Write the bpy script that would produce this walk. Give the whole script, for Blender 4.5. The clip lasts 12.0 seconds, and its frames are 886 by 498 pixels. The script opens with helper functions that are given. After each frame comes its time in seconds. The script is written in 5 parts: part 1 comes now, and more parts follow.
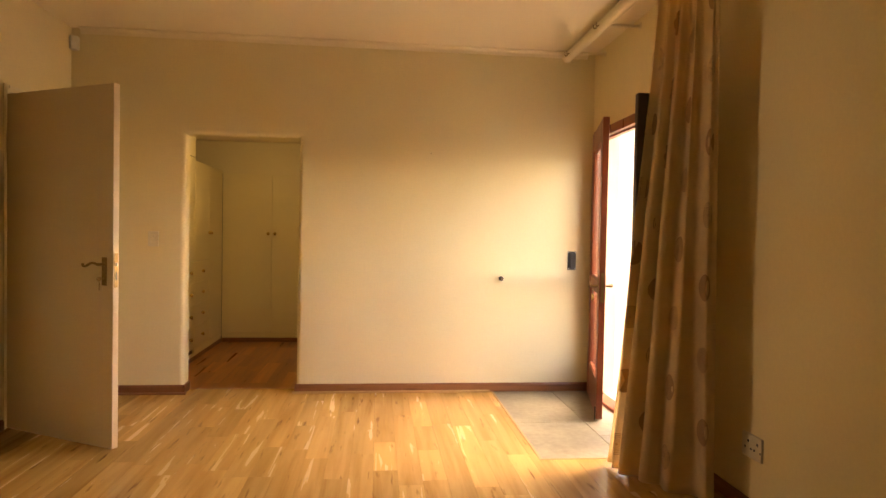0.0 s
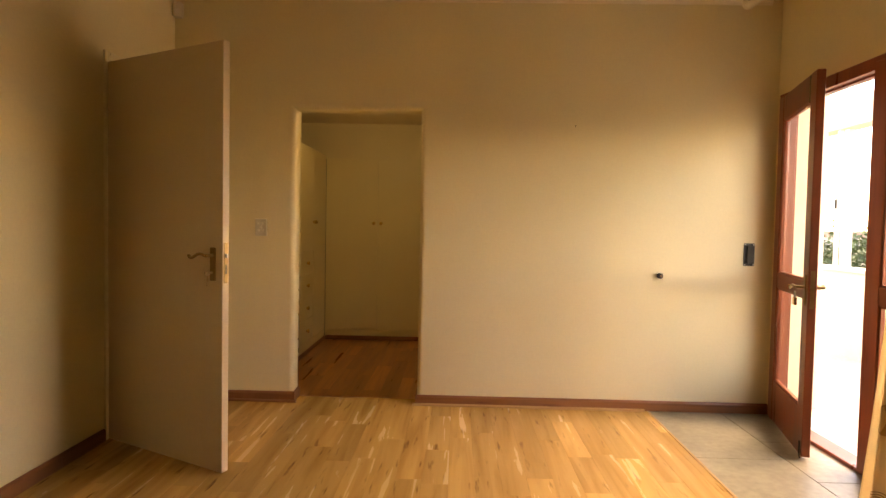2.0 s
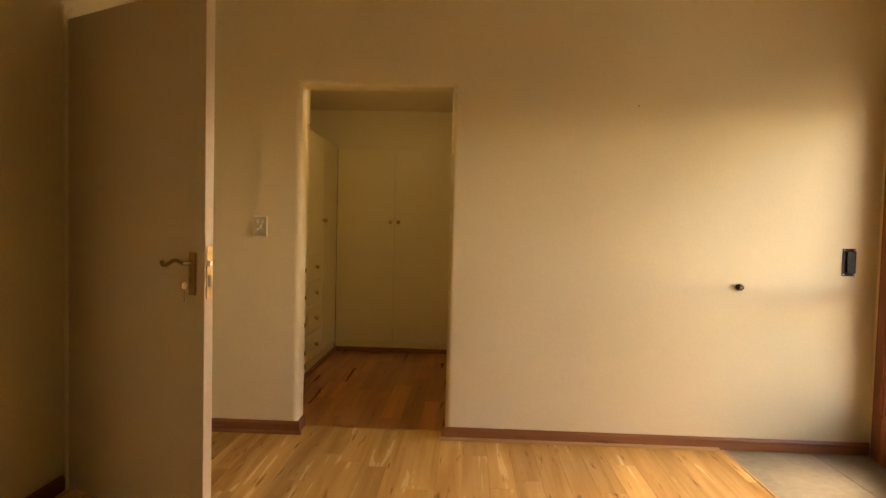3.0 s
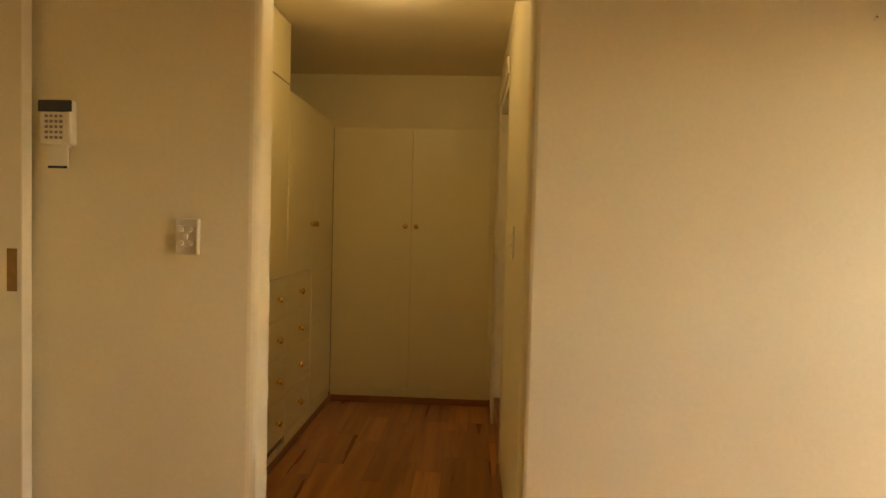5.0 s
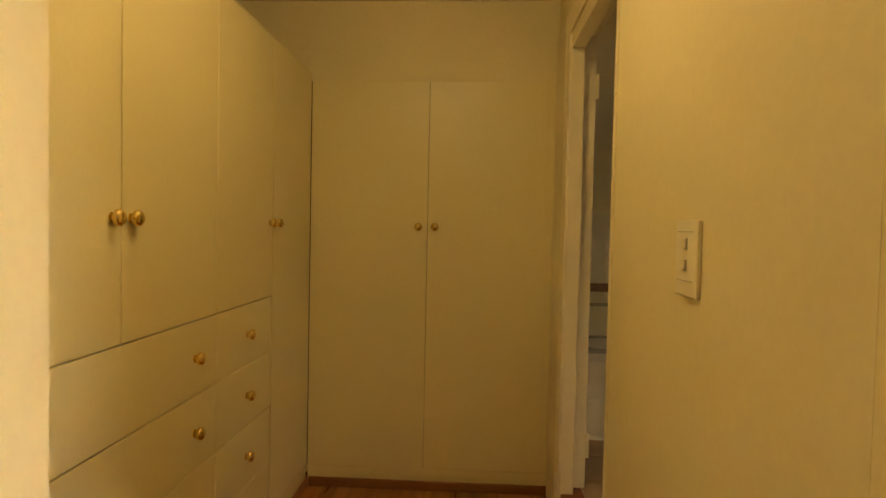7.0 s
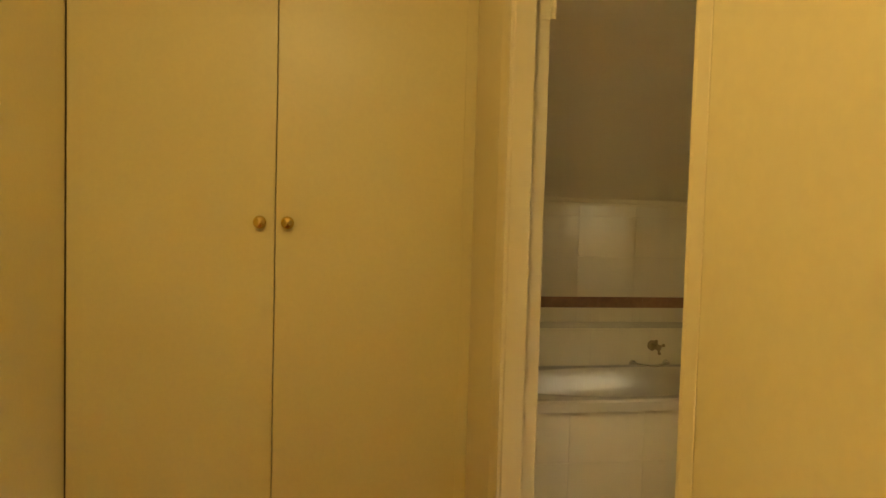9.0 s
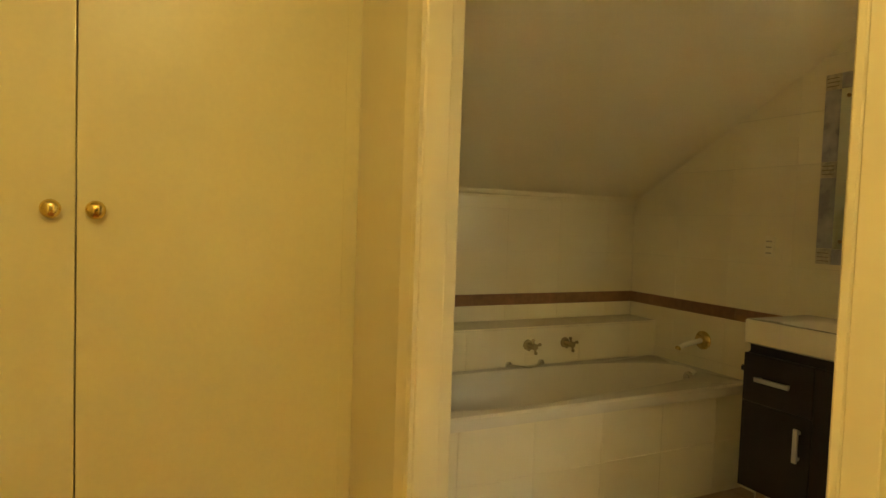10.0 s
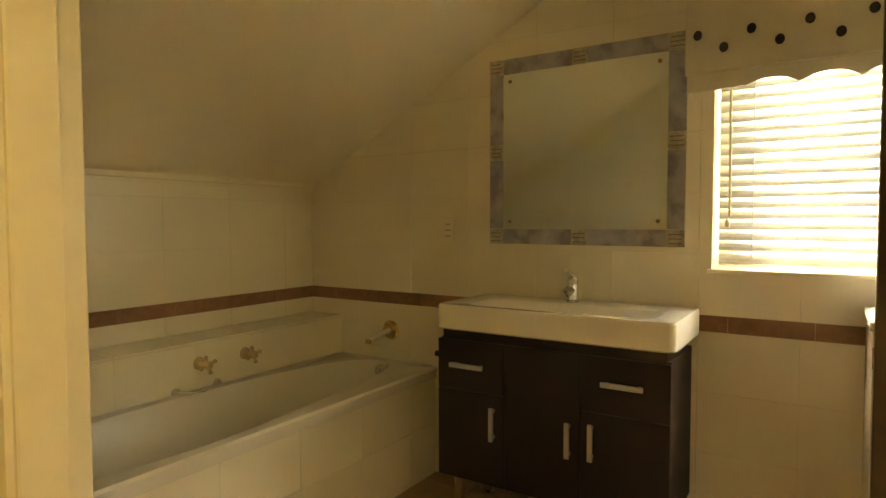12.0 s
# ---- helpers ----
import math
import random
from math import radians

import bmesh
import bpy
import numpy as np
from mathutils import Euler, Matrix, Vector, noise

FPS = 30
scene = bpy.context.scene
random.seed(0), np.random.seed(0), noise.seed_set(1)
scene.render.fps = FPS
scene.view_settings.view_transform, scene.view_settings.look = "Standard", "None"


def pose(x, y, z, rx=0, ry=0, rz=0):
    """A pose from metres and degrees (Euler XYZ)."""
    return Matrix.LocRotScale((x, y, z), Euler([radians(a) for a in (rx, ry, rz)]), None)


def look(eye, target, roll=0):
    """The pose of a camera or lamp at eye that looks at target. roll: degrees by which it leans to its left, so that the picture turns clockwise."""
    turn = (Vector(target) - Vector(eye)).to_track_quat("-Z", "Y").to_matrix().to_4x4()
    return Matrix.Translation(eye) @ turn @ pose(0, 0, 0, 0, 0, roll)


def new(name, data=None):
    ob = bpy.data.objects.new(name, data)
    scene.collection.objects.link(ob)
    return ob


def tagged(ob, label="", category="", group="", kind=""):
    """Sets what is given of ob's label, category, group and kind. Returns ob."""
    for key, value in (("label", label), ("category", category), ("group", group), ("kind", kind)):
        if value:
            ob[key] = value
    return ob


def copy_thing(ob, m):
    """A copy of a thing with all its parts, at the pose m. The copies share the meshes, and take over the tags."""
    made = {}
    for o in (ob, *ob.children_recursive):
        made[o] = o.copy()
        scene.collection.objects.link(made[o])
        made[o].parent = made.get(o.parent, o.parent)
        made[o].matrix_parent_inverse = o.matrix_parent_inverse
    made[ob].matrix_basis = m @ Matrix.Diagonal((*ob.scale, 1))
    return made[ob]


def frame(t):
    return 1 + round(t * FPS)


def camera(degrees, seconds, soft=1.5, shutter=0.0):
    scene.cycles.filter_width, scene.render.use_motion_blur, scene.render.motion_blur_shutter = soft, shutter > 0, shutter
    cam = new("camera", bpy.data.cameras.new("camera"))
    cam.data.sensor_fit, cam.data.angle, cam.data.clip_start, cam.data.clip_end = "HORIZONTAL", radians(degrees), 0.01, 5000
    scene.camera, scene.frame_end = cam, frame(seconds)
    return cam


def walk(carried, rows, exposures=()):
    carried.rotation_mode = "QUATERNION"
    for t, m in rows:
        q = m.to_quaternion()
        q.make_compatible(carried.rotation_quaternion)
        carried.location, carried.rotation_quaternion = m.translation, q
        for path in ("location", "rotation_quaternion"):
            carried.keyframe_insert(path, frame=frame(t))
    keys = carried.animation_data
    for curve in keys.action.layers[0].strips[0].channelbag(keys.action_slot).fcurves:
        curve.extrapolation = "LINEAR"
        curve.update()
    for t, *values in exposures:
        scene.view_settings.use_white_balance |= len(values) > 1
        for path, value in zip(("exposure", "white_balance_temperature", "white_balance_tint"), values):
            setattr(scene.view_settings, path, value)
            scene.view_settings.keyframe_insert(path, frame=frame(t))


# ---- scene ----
PATH = [
    (0, (-0.013, -0.347, 1.302), (0.199, 1.641, 1.253), 1.1),
    (0.5, (-0.13, -0.275, 1.289), (0.024, 1.719, 1.24), 1.1),
    (1, (-0.214, -0.143, 1.289), (-0.134, 1.855, 1.233), 1.0),
    (1.5, (-0.285, 0.111, 1.258), (-0.277, 2.11, 1.201), 1.1),
    (2, (-0.39, 0.404, 1.26), (-0.439, 2.402, 1.182), 1.1),
    (2.5, (-0.497, 0.717, 1.279), (-0.572, 2.714, 1.192), 1.3),
    (3, (-0.55, 1.091, 1.26), (-0.631, 3.088, 1.178), 1.4),
    (3.2, (-0.563, 1.236, 1.282), (-0.654, 3.232, 1.195), 1.2),
    (4.8, (-0.804, 2.526, 1.28), (-0.901, 4.522, 1.201), 1.5),
    (5, (-0.828, 2.639, 1.28), (-0.922, 4.636, 1.203), 1.5),
    (5.5, (-0.919, 3.011, 1.288), (-1.003, 5.008, 1.21), 1.5),
    (6, (-0.94, 3.355, 1.284), (-1.023, 5.352, 1.206), 1.8),
    (6.5, (-0.93, 3.694, 1.278), (-1.046, 5.689, 1.202), 1.1),
    (7, (-1.037, 4.045, 1.26), (-1.138, 6.041, 1.194), 1.2),
    (7.5, (-1.044, 4.318, 1.273), (-1.151, 6.314, 1.201), 1.4),
    (7.7, (-1.029, 4.418, 1.291), (-1.138, 6.413, 1.205), 1.3),
    (9.3, (-1.102, 5.209, 1.271), (-0.596, 7.143, 1.196), 1.7),
    (9.5, (-1.119, 5.287, 1.27), (-0.502, 7.188, 1.192), 1.8),
    (10, (-1.12, 5.478, 1.27), (-0.25, 7.277, 1.178), 2.0),
    (10.5, (-1.121, 5.592, 1.26), (-0.007, 7.252, 1.184), 1.2),
    (11, (-1.119, 5.674, 1.249), (0.244, 7.136, 1.174), 1.0),
    (11.5, (-1.05, 5.761, 1.218), (0.5, 7.024, 1.158), 0.6),
    (12, (-0.95, 5.796, 1.242), (0.73, 6.876, 1.154), -0.1),
]
cam = camera(72.5, 12.0)
EXPOSURES = [(0.0, 3.85, 10500, 29), (1.5, 3.45, 10600, 27), (3.0, 3.4, 10400, 26), (5.0, 3.6, 9900, 21), (6.5, 3.98, 9900, 16), (7.7, 4.36, 10000, 12), (9.5, 4.78, 10200, 5), (10.5, 5.25, 8300, -3), (11.2, 5.45, 8100, -2), (12.0, 5.15, 8500, 4)]
walk(cam, [(t, look(eye, target, roll)) for t, eye, target, roll in PATH], EXPOSURES)

# ---- world and light ----
SUN_ELEV, SUN_ROT = 47.0, 80.0
world = bpy.data.worlds.new("world")
scene.world = world
world.use_nodes = True
wn = world.node_tree
sky = wn.nodes.new("ShaderNodeTexSky")
sky.sky_type, sky.sun_disc = "NISHITA", False
sky.sun_elevation, sky.sun_rotation = radians(SUN_ELEV), radians(SUN_ROT)
sky.dust_density, sky.ozone_density = 1.2, 0.6
wn.nodes["Background"].inputs[1].default_value = 0.15
wn.links.new(sky.outputs[0], wn.nodes["Background"].inputs[0])

sun_data = bpy.data.lights.new("sun", "SUN")
sun_data.energy, sun_data.angle, sun_data.color = 0.4, radians(45), (1.0, 0.93, 0.82)
sun = new("sun", sun_data)
sa, se = radians(SUN_ROT), radians(SUN_ELEV)
sun_dir = Vector((math.sin(sa) * math.cos(se), math.cos(sa) * math.cos(se), math.sin(se)))
sun.matrix_world = look(sun_dir * 30, (0, 0, 0))


def area_lamp(name, at, target, sx, sy, watts, colour):
    d = bpy.data.lights.new(name, "AREA")
    d.shape, d.size, d.size_y, d.energy, d.color = "RECTANGLE", sx, sy, watts, colour
    ob = new(name, d)
    ob.matrix_world = look(at, target)
    return ob


# daylight at the bathroom window, outside the blind
area_lamp("window_daylight", (1.48, 5.58, 1.49), (0.4, 5.58, 1.40), 1.1, 0.8, 1.0, (1.0, 0.93, 0.84))
# bulb under the ceiling of the dressing passage
bulb_data = bpy.data.lights.new("passage_bulb", "POINT")
bulb_data.energy, bulb_data.shadow_soft_size, bulb_data.color = 0.46, 0.05, (1.0, 0.88, 0.565)
bulb = new("passage_bulb", bulb_data)
bulb.location = (-1.24, 5.24, 2.245)


# ---- materials ----
def material(name, colour, rough=0.6, metal=0.0, vary=0.08, grain=40.0, stain=2.0, bump=0.05, hue=None, coat=0.0, rand=0.0):
    m = bpy.data.materials.new(name)
    m.use_nodes = True
    nt = m.node_tree
    b = nt.nodes["Principled BSDF"]
    b.inputs["Roughness"].default_value = rough
    b.inputs["Metallic"].default_value = metal
    b.inputs["Coat Weight"].default_value = coat
    tc = nt.nodes.new("ShaderNodeNewGeometry")
    n1 = nt.nodes.new("ShaderNodeTexNoise")
    n1.inputs["Scale"].default_value = stain
    n1.inputs["Detail"].default_value = 4
    n2 = nt.nodes.new("ShaderNodeTexNoise")
    n2.inputs["Scale"].default_value = grain
    n2.inputs["Detail"].default_value = 3
    nt.links.new(tc.outputs["Position"], n1.inputs["Vector"])
    nt.links.new(tc.outputs["Position"], n2.inputs["Vector"])
    add = nt.nodes.new("ShaderNodeMath")
    add.operation = "ADD"
    nt.links.new(n1.outputs[0], add.inputs[0])
    half = nt.nodes.new("ShaderNodeMath")
    half.operation = "MULTIPLY"
    half.inputs[1].default_value = 0.5
    nt.links.new(n2.outputs[0], half.inputs[0])
    nt.links.new(half.outputs[0], add.inputs[1])
    ramp = nt.nodes.new("ShaderNodeValToRGB")
    ramp.color_ramp.elements[0].position, ramp.color_ramp.elements[1].position = 0.5, 1.0
    dark = hue or [c * (1 - 2 * vary) for c in colour]
    ramp.color_ramp.elements[0].color = (*dark, 1)
    ramp.color_ramp.elements[1].color = (*[min(1, c * (1 + vary)) for c in colour], 1)
    nt.links.new(add.outputs[0], ramp.inputs[0])
    out = ramp.outputs[0]
    if rand:
        info = nt.nodes.new("ShaderNodeObjectInfo")
        hsv = nt.nodes.new("ShaderNodeHueSaturation")
        mr = nt.nodes.new("ShaderNodeMapRange")
        mr.inputs["To Min"].default_value, mr.inputs["To Max"].default_value = 1 - rand, 1 + rand
        nt.links.new(info.outputs["Random"], mr.inputs["Value"])
        nt.links.new(mr.outputs[0], hsv.inputs["Value"])
        nt.links.new(out, hsv.inputs["Color"])
        out = hsv.outputs[0]
    nt.links.new(out, b.inputs["Base Color"])
    rr = nt.nodes.new("ShaderNodeMapRange")
    rr.inputs["To Min"].default_value, rr.inputs["To Max"].default_value = max(0.03, rough - 0.06), min(1, rough + 0.06)
    nt.links.new(n1.outputs[0], rr.inputs["Value"])
    nt.links.new(rr.outputs[0], b.inputs["Roughness"])
    if bump:
        bp = nt.nodes.new("ShaderNodeBump")
        bp.inputs["Strength"].default_value = bump
        bp.inputs["Distance"].default_value = 0.01
        nt.links.new(add.outputs[0], bp.inputs["Height"])
        nt.links.new(bp.outputs[0], b.inputs["Normal"])
    return m


def wood(name, light, mid, dark, rough, along, rand=0.12, scale=1.0, streak=0.5):
    """Grain that runs along one axis of the world, with darker streaks, shifted from piece to piece."""
    m = bpy.data.materials.new(name)
    m.use_nodes = True
    nt = m.node_tree
    b = nt.nodes["Principled BSDF"]
    geo = nt.nodes.new("ShaderNodeNewGeometry")
    info = nt.nodes.new("ShaderNodeObjectInfo")
    mp = nt.nodes.new("ShaderNodeMapping")
    s = [14.0 * scale] * 3
    s[along] = 0.9 * scale
    mp.inputs["Scale"].default_value = s
    mul = nt.nodes.new("ShaderNodeMath")
    mul.operation = "MULTIPLY"
    mul.inputs[1].default_value = 60
    nt.links.new(info.outputs["Random"], mul.inputs[0])
    comb = nt.nodes.new("ShaderNodeCombineXYZ")
    for i in range(3):
        nt.links.new(mul.outputs[0], comb.inputs[i])
    nt.links.new(comb.outputs[0], mp.inputs["Location"])
    nt.links.new(geo.outputs["Position"], mp.inputs["Vector"])
    n1 = nt.nodes.new("ShaderNodeTexNoise")
    n1.inputs["Scale"].default_value, n1.inputs["Detail"].default_value, n1.inputs["Distortion"].default_value = 1.0, 5, 0.6
    nt.links.new(mp.outputs[0], n1.inputs["Vector"])
    r1 = nt.nodes.new("ShaderNodeValToRGB")
    r1.color_ramp.elements[0].position, r1.color_ramp.elements[1].position = 0.32, 0.58
    r1.color_ramp.elements[0].color, r1.color_ramp.elements[1].color = (*mid, 1), (*light, 1)
    nt.links.new(n1.outputs[0], r1.inputs[0])
    mp2 = nt.nodes.new("ShaderNodeMapping")
    s2 = [34.0 * scale] * 3
    s2[along] = 4.0 * scale
    mp2.inputs["Scale"].default_value = s2
    nt.links.new(comb.outputs[0], mp2.inputs["Location"])
    nt.links.new(geo.outputs["Position"], mp2.inputs["Vector"])
    n2 = nt.nodes.new("ShaderNodeTexNoise")
    n2.inputs["Scale"].default_value, n2.inputs["Detail"].default_value = 1.0, 2
    nt.links.new(mp2.outputs[0], n2.inputs["Vector"])
    r2 = nt.nodes.new("ShaderNodeValToRGB")
    r2.color_ramp.elements[0].position, r2.color_ramp.elements[1].position = 0.64, 0.76
    r2.color_ramp.elements[0].color = (0, 0, 0, 1)
    r2.color_ramp.elements[1].color = (streak, streak, streak, 1)
    nt.links.new(n2.outputs[0], r2.inputs[0])
    mix = nt.nodes.new("ShaderNodeMix")
    mix.data_type = "RGBA"
    nt.links.new(r2.outputs[0], mix.inputs[0])
    nt.links.new(r1.outputs[0], mix.inputs[6])
    mix.inputs[7].default_value = (*dark, 1)
    hsv = nt.nodes.new("ShaderNodeHueSaturation")
    mr = nt.nodes.new("ShaderNodeMapRange")
    mr.inputs["To Min"].default_value, mr.inputs["To Max"].default_value = 1 - rand, 1 + rand
    nt.links.new(info.outputs["Random"], mr.inputs["Value"])
    nt.links.new(mr.outputs[0], hsv.inputs["Value"])
    nt.links.new(mix.outputs[2], hsv.inputs["Color"])
    nt.links.new(hsv.outputs[0], b.inputs["Base Color"])
    rr = nt.nodes.new("ShaderNodeMapRange")
    rr.inputs["To Min"].default_value, rr.inputs["To Max"].default_value = rough - 0.05, rough + 0.08
    nt.links.new(n1.outputs[0], rr.inputs["Value"])
    nt.links.new(rr.outputs[0], b.inputs["Roughness"])
    bp = nt.nodes.new("ShaderNodeBump")
    bp.inputs["Strength"].default_value, bp.inputs["Distance"].default_value = 0.06, 0.004
    nt.links.new(n1.outputs[0], bp.inputs["Height"])
    nt.links.new(bp.outputs[0], b.inputs["Normal"])
    return m


def glass(name, rough=0.0):
    m = bpy.data.materials.new(name)
    m.use_nodes = True
    b = m.node_tree.nodes["Principled BSDF"]
    b.inputs["Base Color"].default_value = (0.97, 0.98, 0.97, 1)
    b.inputs["Roughness"].default_value = rough
    b.inputs["Transmission Weight"].default_value = 1.0
    b.inputs["IOR"].default_value = 1.02 if rough == 0 else 1.4
    return m


M_WALL = material("cream_wall_paint", (0.855, 0.745, 0.475), 0.62, vary=0.03, grain=60, stain=1.2, bump=0.06)
M_CEIL = material("ceiling_paint", (0.87, 0.77, 0.57), 0.8, vary=0.02, grain=80, stain=0.8, bump=0.03)
M_CLOSET = material("closet_wall_paint", (0.80, 0.705, 0.46), 0.6, vary=0.03, grain=60, stain=1.2, bump=0.05)
M_BCEIL = material("bath_ceiling_paint", (0.79, 0.715, 0.53), 0.75, vary=0.02, grain=80, stain=0.8, bump=0.03)
M_TRIM = material("gloss_trim_paint", (0.82, 0.725, 0.51), 0.40, vary=0.015, grain=50, stain=1.5, bump=0.015)
M_LEAF = material("door_paint", (0.79, 0.635, 0.44), 0.42, vary=0.03, grain=70, stain=1.0, bump=0.03)
M_CAB = material("cabinet_laminate", (0.80, 0.705, 0.43), 0.40, vary=0.025, grain=90, stain=0.9, bump=0.02)
# dark colour painted on carcasses and carved lines as the shade in gaps
M_GAPSHADE = material("painted_gap_shade", (0.22, 0.17, 0.09), 0.8, vary=0.1)
M_FLOOR = wood("maple_laminate", (0.60, 0.36, 0.125), (0.44, 0.235, 0.072), (0.17, 0.07, 0.02), 0.24, 1, 0.17, streak=0.8)
# passage planks: redder, darker copy of the maple, dim light put into the colour
M_FLOORSHADED = wood("shaded_laminate", (0.46, 0.20, 0.078), (0.27, 0.098, 0.040), (0.13, 0.045, 0.02), 0.28, 1, 0.26, streak=0.35)
M_SUB = material("subfloor", (0.16, 0.09, 0.045), 0.8)
M_BASE = wood("baseboard_wood", (0.30, 0.12, 0.05), (0.23, 0.085, 0.035), (0.12, 0.04, 0.02), 0.35, 0, 0.05)
M_BASEY = wood("baseboard_wood_lengthwise", (0.30, 0.12, 0.05), (0.23, 0.085, 0.035), (0.12, 0.04, 0.02), 0.35, 1, 0.05)
M_STRIP = wood("strip_wood", (0.50, 0.30, 0.13), (0.42, 0.23, 0.09), (0.2, 0.1, 0.04), 0.35, 0, 0.05)
M_STRIPY = wood("strip_wood_lengthwise", (0.50, 0.30, 0.13), (0.42, 0.23, 0.09), (0.2, 0.1, 0.04), 0.35, 1, 0.05)
M_MAHOG = wood("mahogany", (0.27, 0.07, 0.03), (0.19, 0.045, 0.02), (0.09, 0.02, 0.01), 0.28, 2, 0.06)
M_DARKWOOD = wood("dark_stained_wood", (0.06, 0.035, 0.03), (0.045, 0.025, 0.02), (0.02, 0.01, 0.01), 0.35, 2, 0.05)
M_WENGE = wood("wenge_veneer", (0.016, 0.0040, 0.0050), (0.011, 0.0028, 0.0034), (0.006, 0.0015, 0.0016), 0.5, 2, 0.06)
M_SLATE = material("entry_tile_stone", (0.31, 0.28, 0.20), 0.36, vary=0.16, grain=25, stain=3.5, bump=0.08, hue=(0.20, 0.18, 0.125), rand=0.05)
M_TILE = material("white_wall_tile", (0.82, 0.75, 0.58), 0.16, vary=0.02, grain=6, stain=1.5, bump=0.03, rand=0.02)
M_GROUT = material("grout", (0.80, 0.73, 0.57), 0.9, vary=0.1)
M_BORDER = material("terracotta_border_tile", (0.31, 0.16, 0.085), 0.35, vary=0.2, grain=30, stain=5, rand=0.12)
M_MARBLE = material("grey_marble_tile", (0.40, 0.385, 0.39), 0.28, vary=0.2, grain=25, stain=14, hue=(0.26, 0.25, 0.26), rand=0.08)
M_INSERT = material("carved_insert_tile", (0.52, 0.47, 0.36), 0.5, vary=0.2, grain=120, stain=40, bump=0.4)
M_TUB = material("bath_acrylic", (0.70, 0.65, 0.55), 0.14, vary=0.01, bump=0.0)
M_CERAMIC = material("white_ceramic", (0.84, 0.79, 0.67), 0.10, vary=0.01, bump=0.0)
M_CHROME = material("chrome", (0.72, 0.71, 0.68), 0.14, 1.0, vary=0.03, bump=0.0)
M_BRASS = material("polished_brass", (0.82, 0.62, 0.28), 0.17, 1.0, vary=0.08, bump=0.0)
M_OLDBRASS = material("aged_brass", (0.34, 0.22, 0.10), 0.34, 1.0, vary=0.15, bump=0.02)
M_PALEBRASS = material("pale_brass", (0.74, 0.58, 0.32), 0.25, 0.6, vary=0.06, bump=0.0)
M_SLOT = material("dull_socket_slots", (0.46, 0.41, 0.31), 0.6, vary=0.05, bump=0.0)
M_STEEL = material("brushed_steel", (0.58, 0.57, 0.54), 0.3, 1.0, vary=0.06, bump=0.0)
M_BLACK = material("black_metal", (0.035, 0.035, 0.037), 0.4, 0.6, vary=0.1)
M_BRONZE = material("bronze_aluminium", (0.10, 0.065, 0.035), 0.38, 0.7, vary=0.1, bump=0.0)
M_RUBBER = material("dark_rubber", (0.06, 0.04, 0.03), 0.6)
M_PLASTIC = material("ivory_plastic", (0.80, 0.74, 0.58), 0.35, vary=0.02, bump=0.0)
M_KEYS = material("grey_plastic_keys", (0.30, 0.28, 0.25), 0.5, vary=0.05, bump=0.0)
M_SCREEN = material("dark_display", (0.05, 0.05, 0.055), 0.25, vary=0.05, bump=0.0)
M_GLASS = glass("clear_glass")
M_MIRROR = material("mirror_silver", (0.84, 0.90, 0.86), 0.03, 1.0, vary=0.0, bump=0.0)
M_SLAT = material("blind_slat", (0.83, 0.81, 0.75), 0.5, vary=0.03, bump=0.0)
M_ALU = material("white_aluminium", (0.80, 0.80, 0.78), 0.4, vary=0.02)
M_EXT = material("exterior_plaster", (0.74, 0.68, 0.55), 0.85, vary=0.06, grain=30, stain=1.0, bump=0.15)
M_PAVER = material("balcony_paver", (0.70, 0.64, 0.52), 0.7, vary=0.1, grain=20, stain=2, bump=0.1)
M_GROUND = material("dry_grass_ground", (0.16, 0.15, 0.08), 0.95, vary=0.35, grain=2.0, stain=0.12, bump=0.3)
M_LEAVES = material("bush_leaves", (0.075, 0.11, 0.035), 0.6, vary=0.35, grain=3.0, stain=0.3, bump=0.0)
M_BARK = material("bark", (0.09, 0.065, 0.045), 0.9, vary=0.2)
M_HOUSE = material("far_house_wall", (0.62, 0.58, 0.52), 0.9, vary=0.1, stain=0.5)
M_ROOF = material("far_roof", (0.24, 0.13, 0.09), 0.9, vary=0.15)


def translucent(m, weight=0.35):
    nt = m.node_tree
    b = nt.nodes["Principled BSDF"]
    tr = nt.nodes.new("ShaderNodeBsdfTranslucent")
    mx = nt.nodes.new("ShaderNodeMixShader")
    mx.inputs[0].default_value = weight
    out = nt.nodes["Material Output"]
    col = b.inputs["Base Color"].links[0].from_socket
    nt.links.new(col, tr.inputs["Color"])
    nt.links.new(b.outputs[0], mx.inputs[1])
    nt.links.new(tr.outputs[0], mx.inputs[2])
    nt.links.new(mx.outputs[0], out.inputs["Surface"])


translucent(M_SLAT, 0.12)


def woven(name, colour, through_light=0.5):
    """Cloth with a fine weave."""
    m = material(name, colour, 0.85, vary=0.05, grain=300, stain=6, bump=0.1)
    translucent(m, through_light)
    return m


M_CURTAIN = woven("cream_curtain_cloth", (0.92, 0.775, 0.53), 0.6)
M_MOTIF = woven("brown_curtain_motif", (0.42, 0.27, 0.14))
M_MOTIFPALE = woven("pale_curtain_motif", (0.58, 0.40, 0.23))
M_VALANCE = woven("ivory_valance_cloth", (0.74, 0.68, 0.52), 0.12)
M_DOT = material("dark_fabric_dot", (0.035, 0.025, 0.022), 0.8)


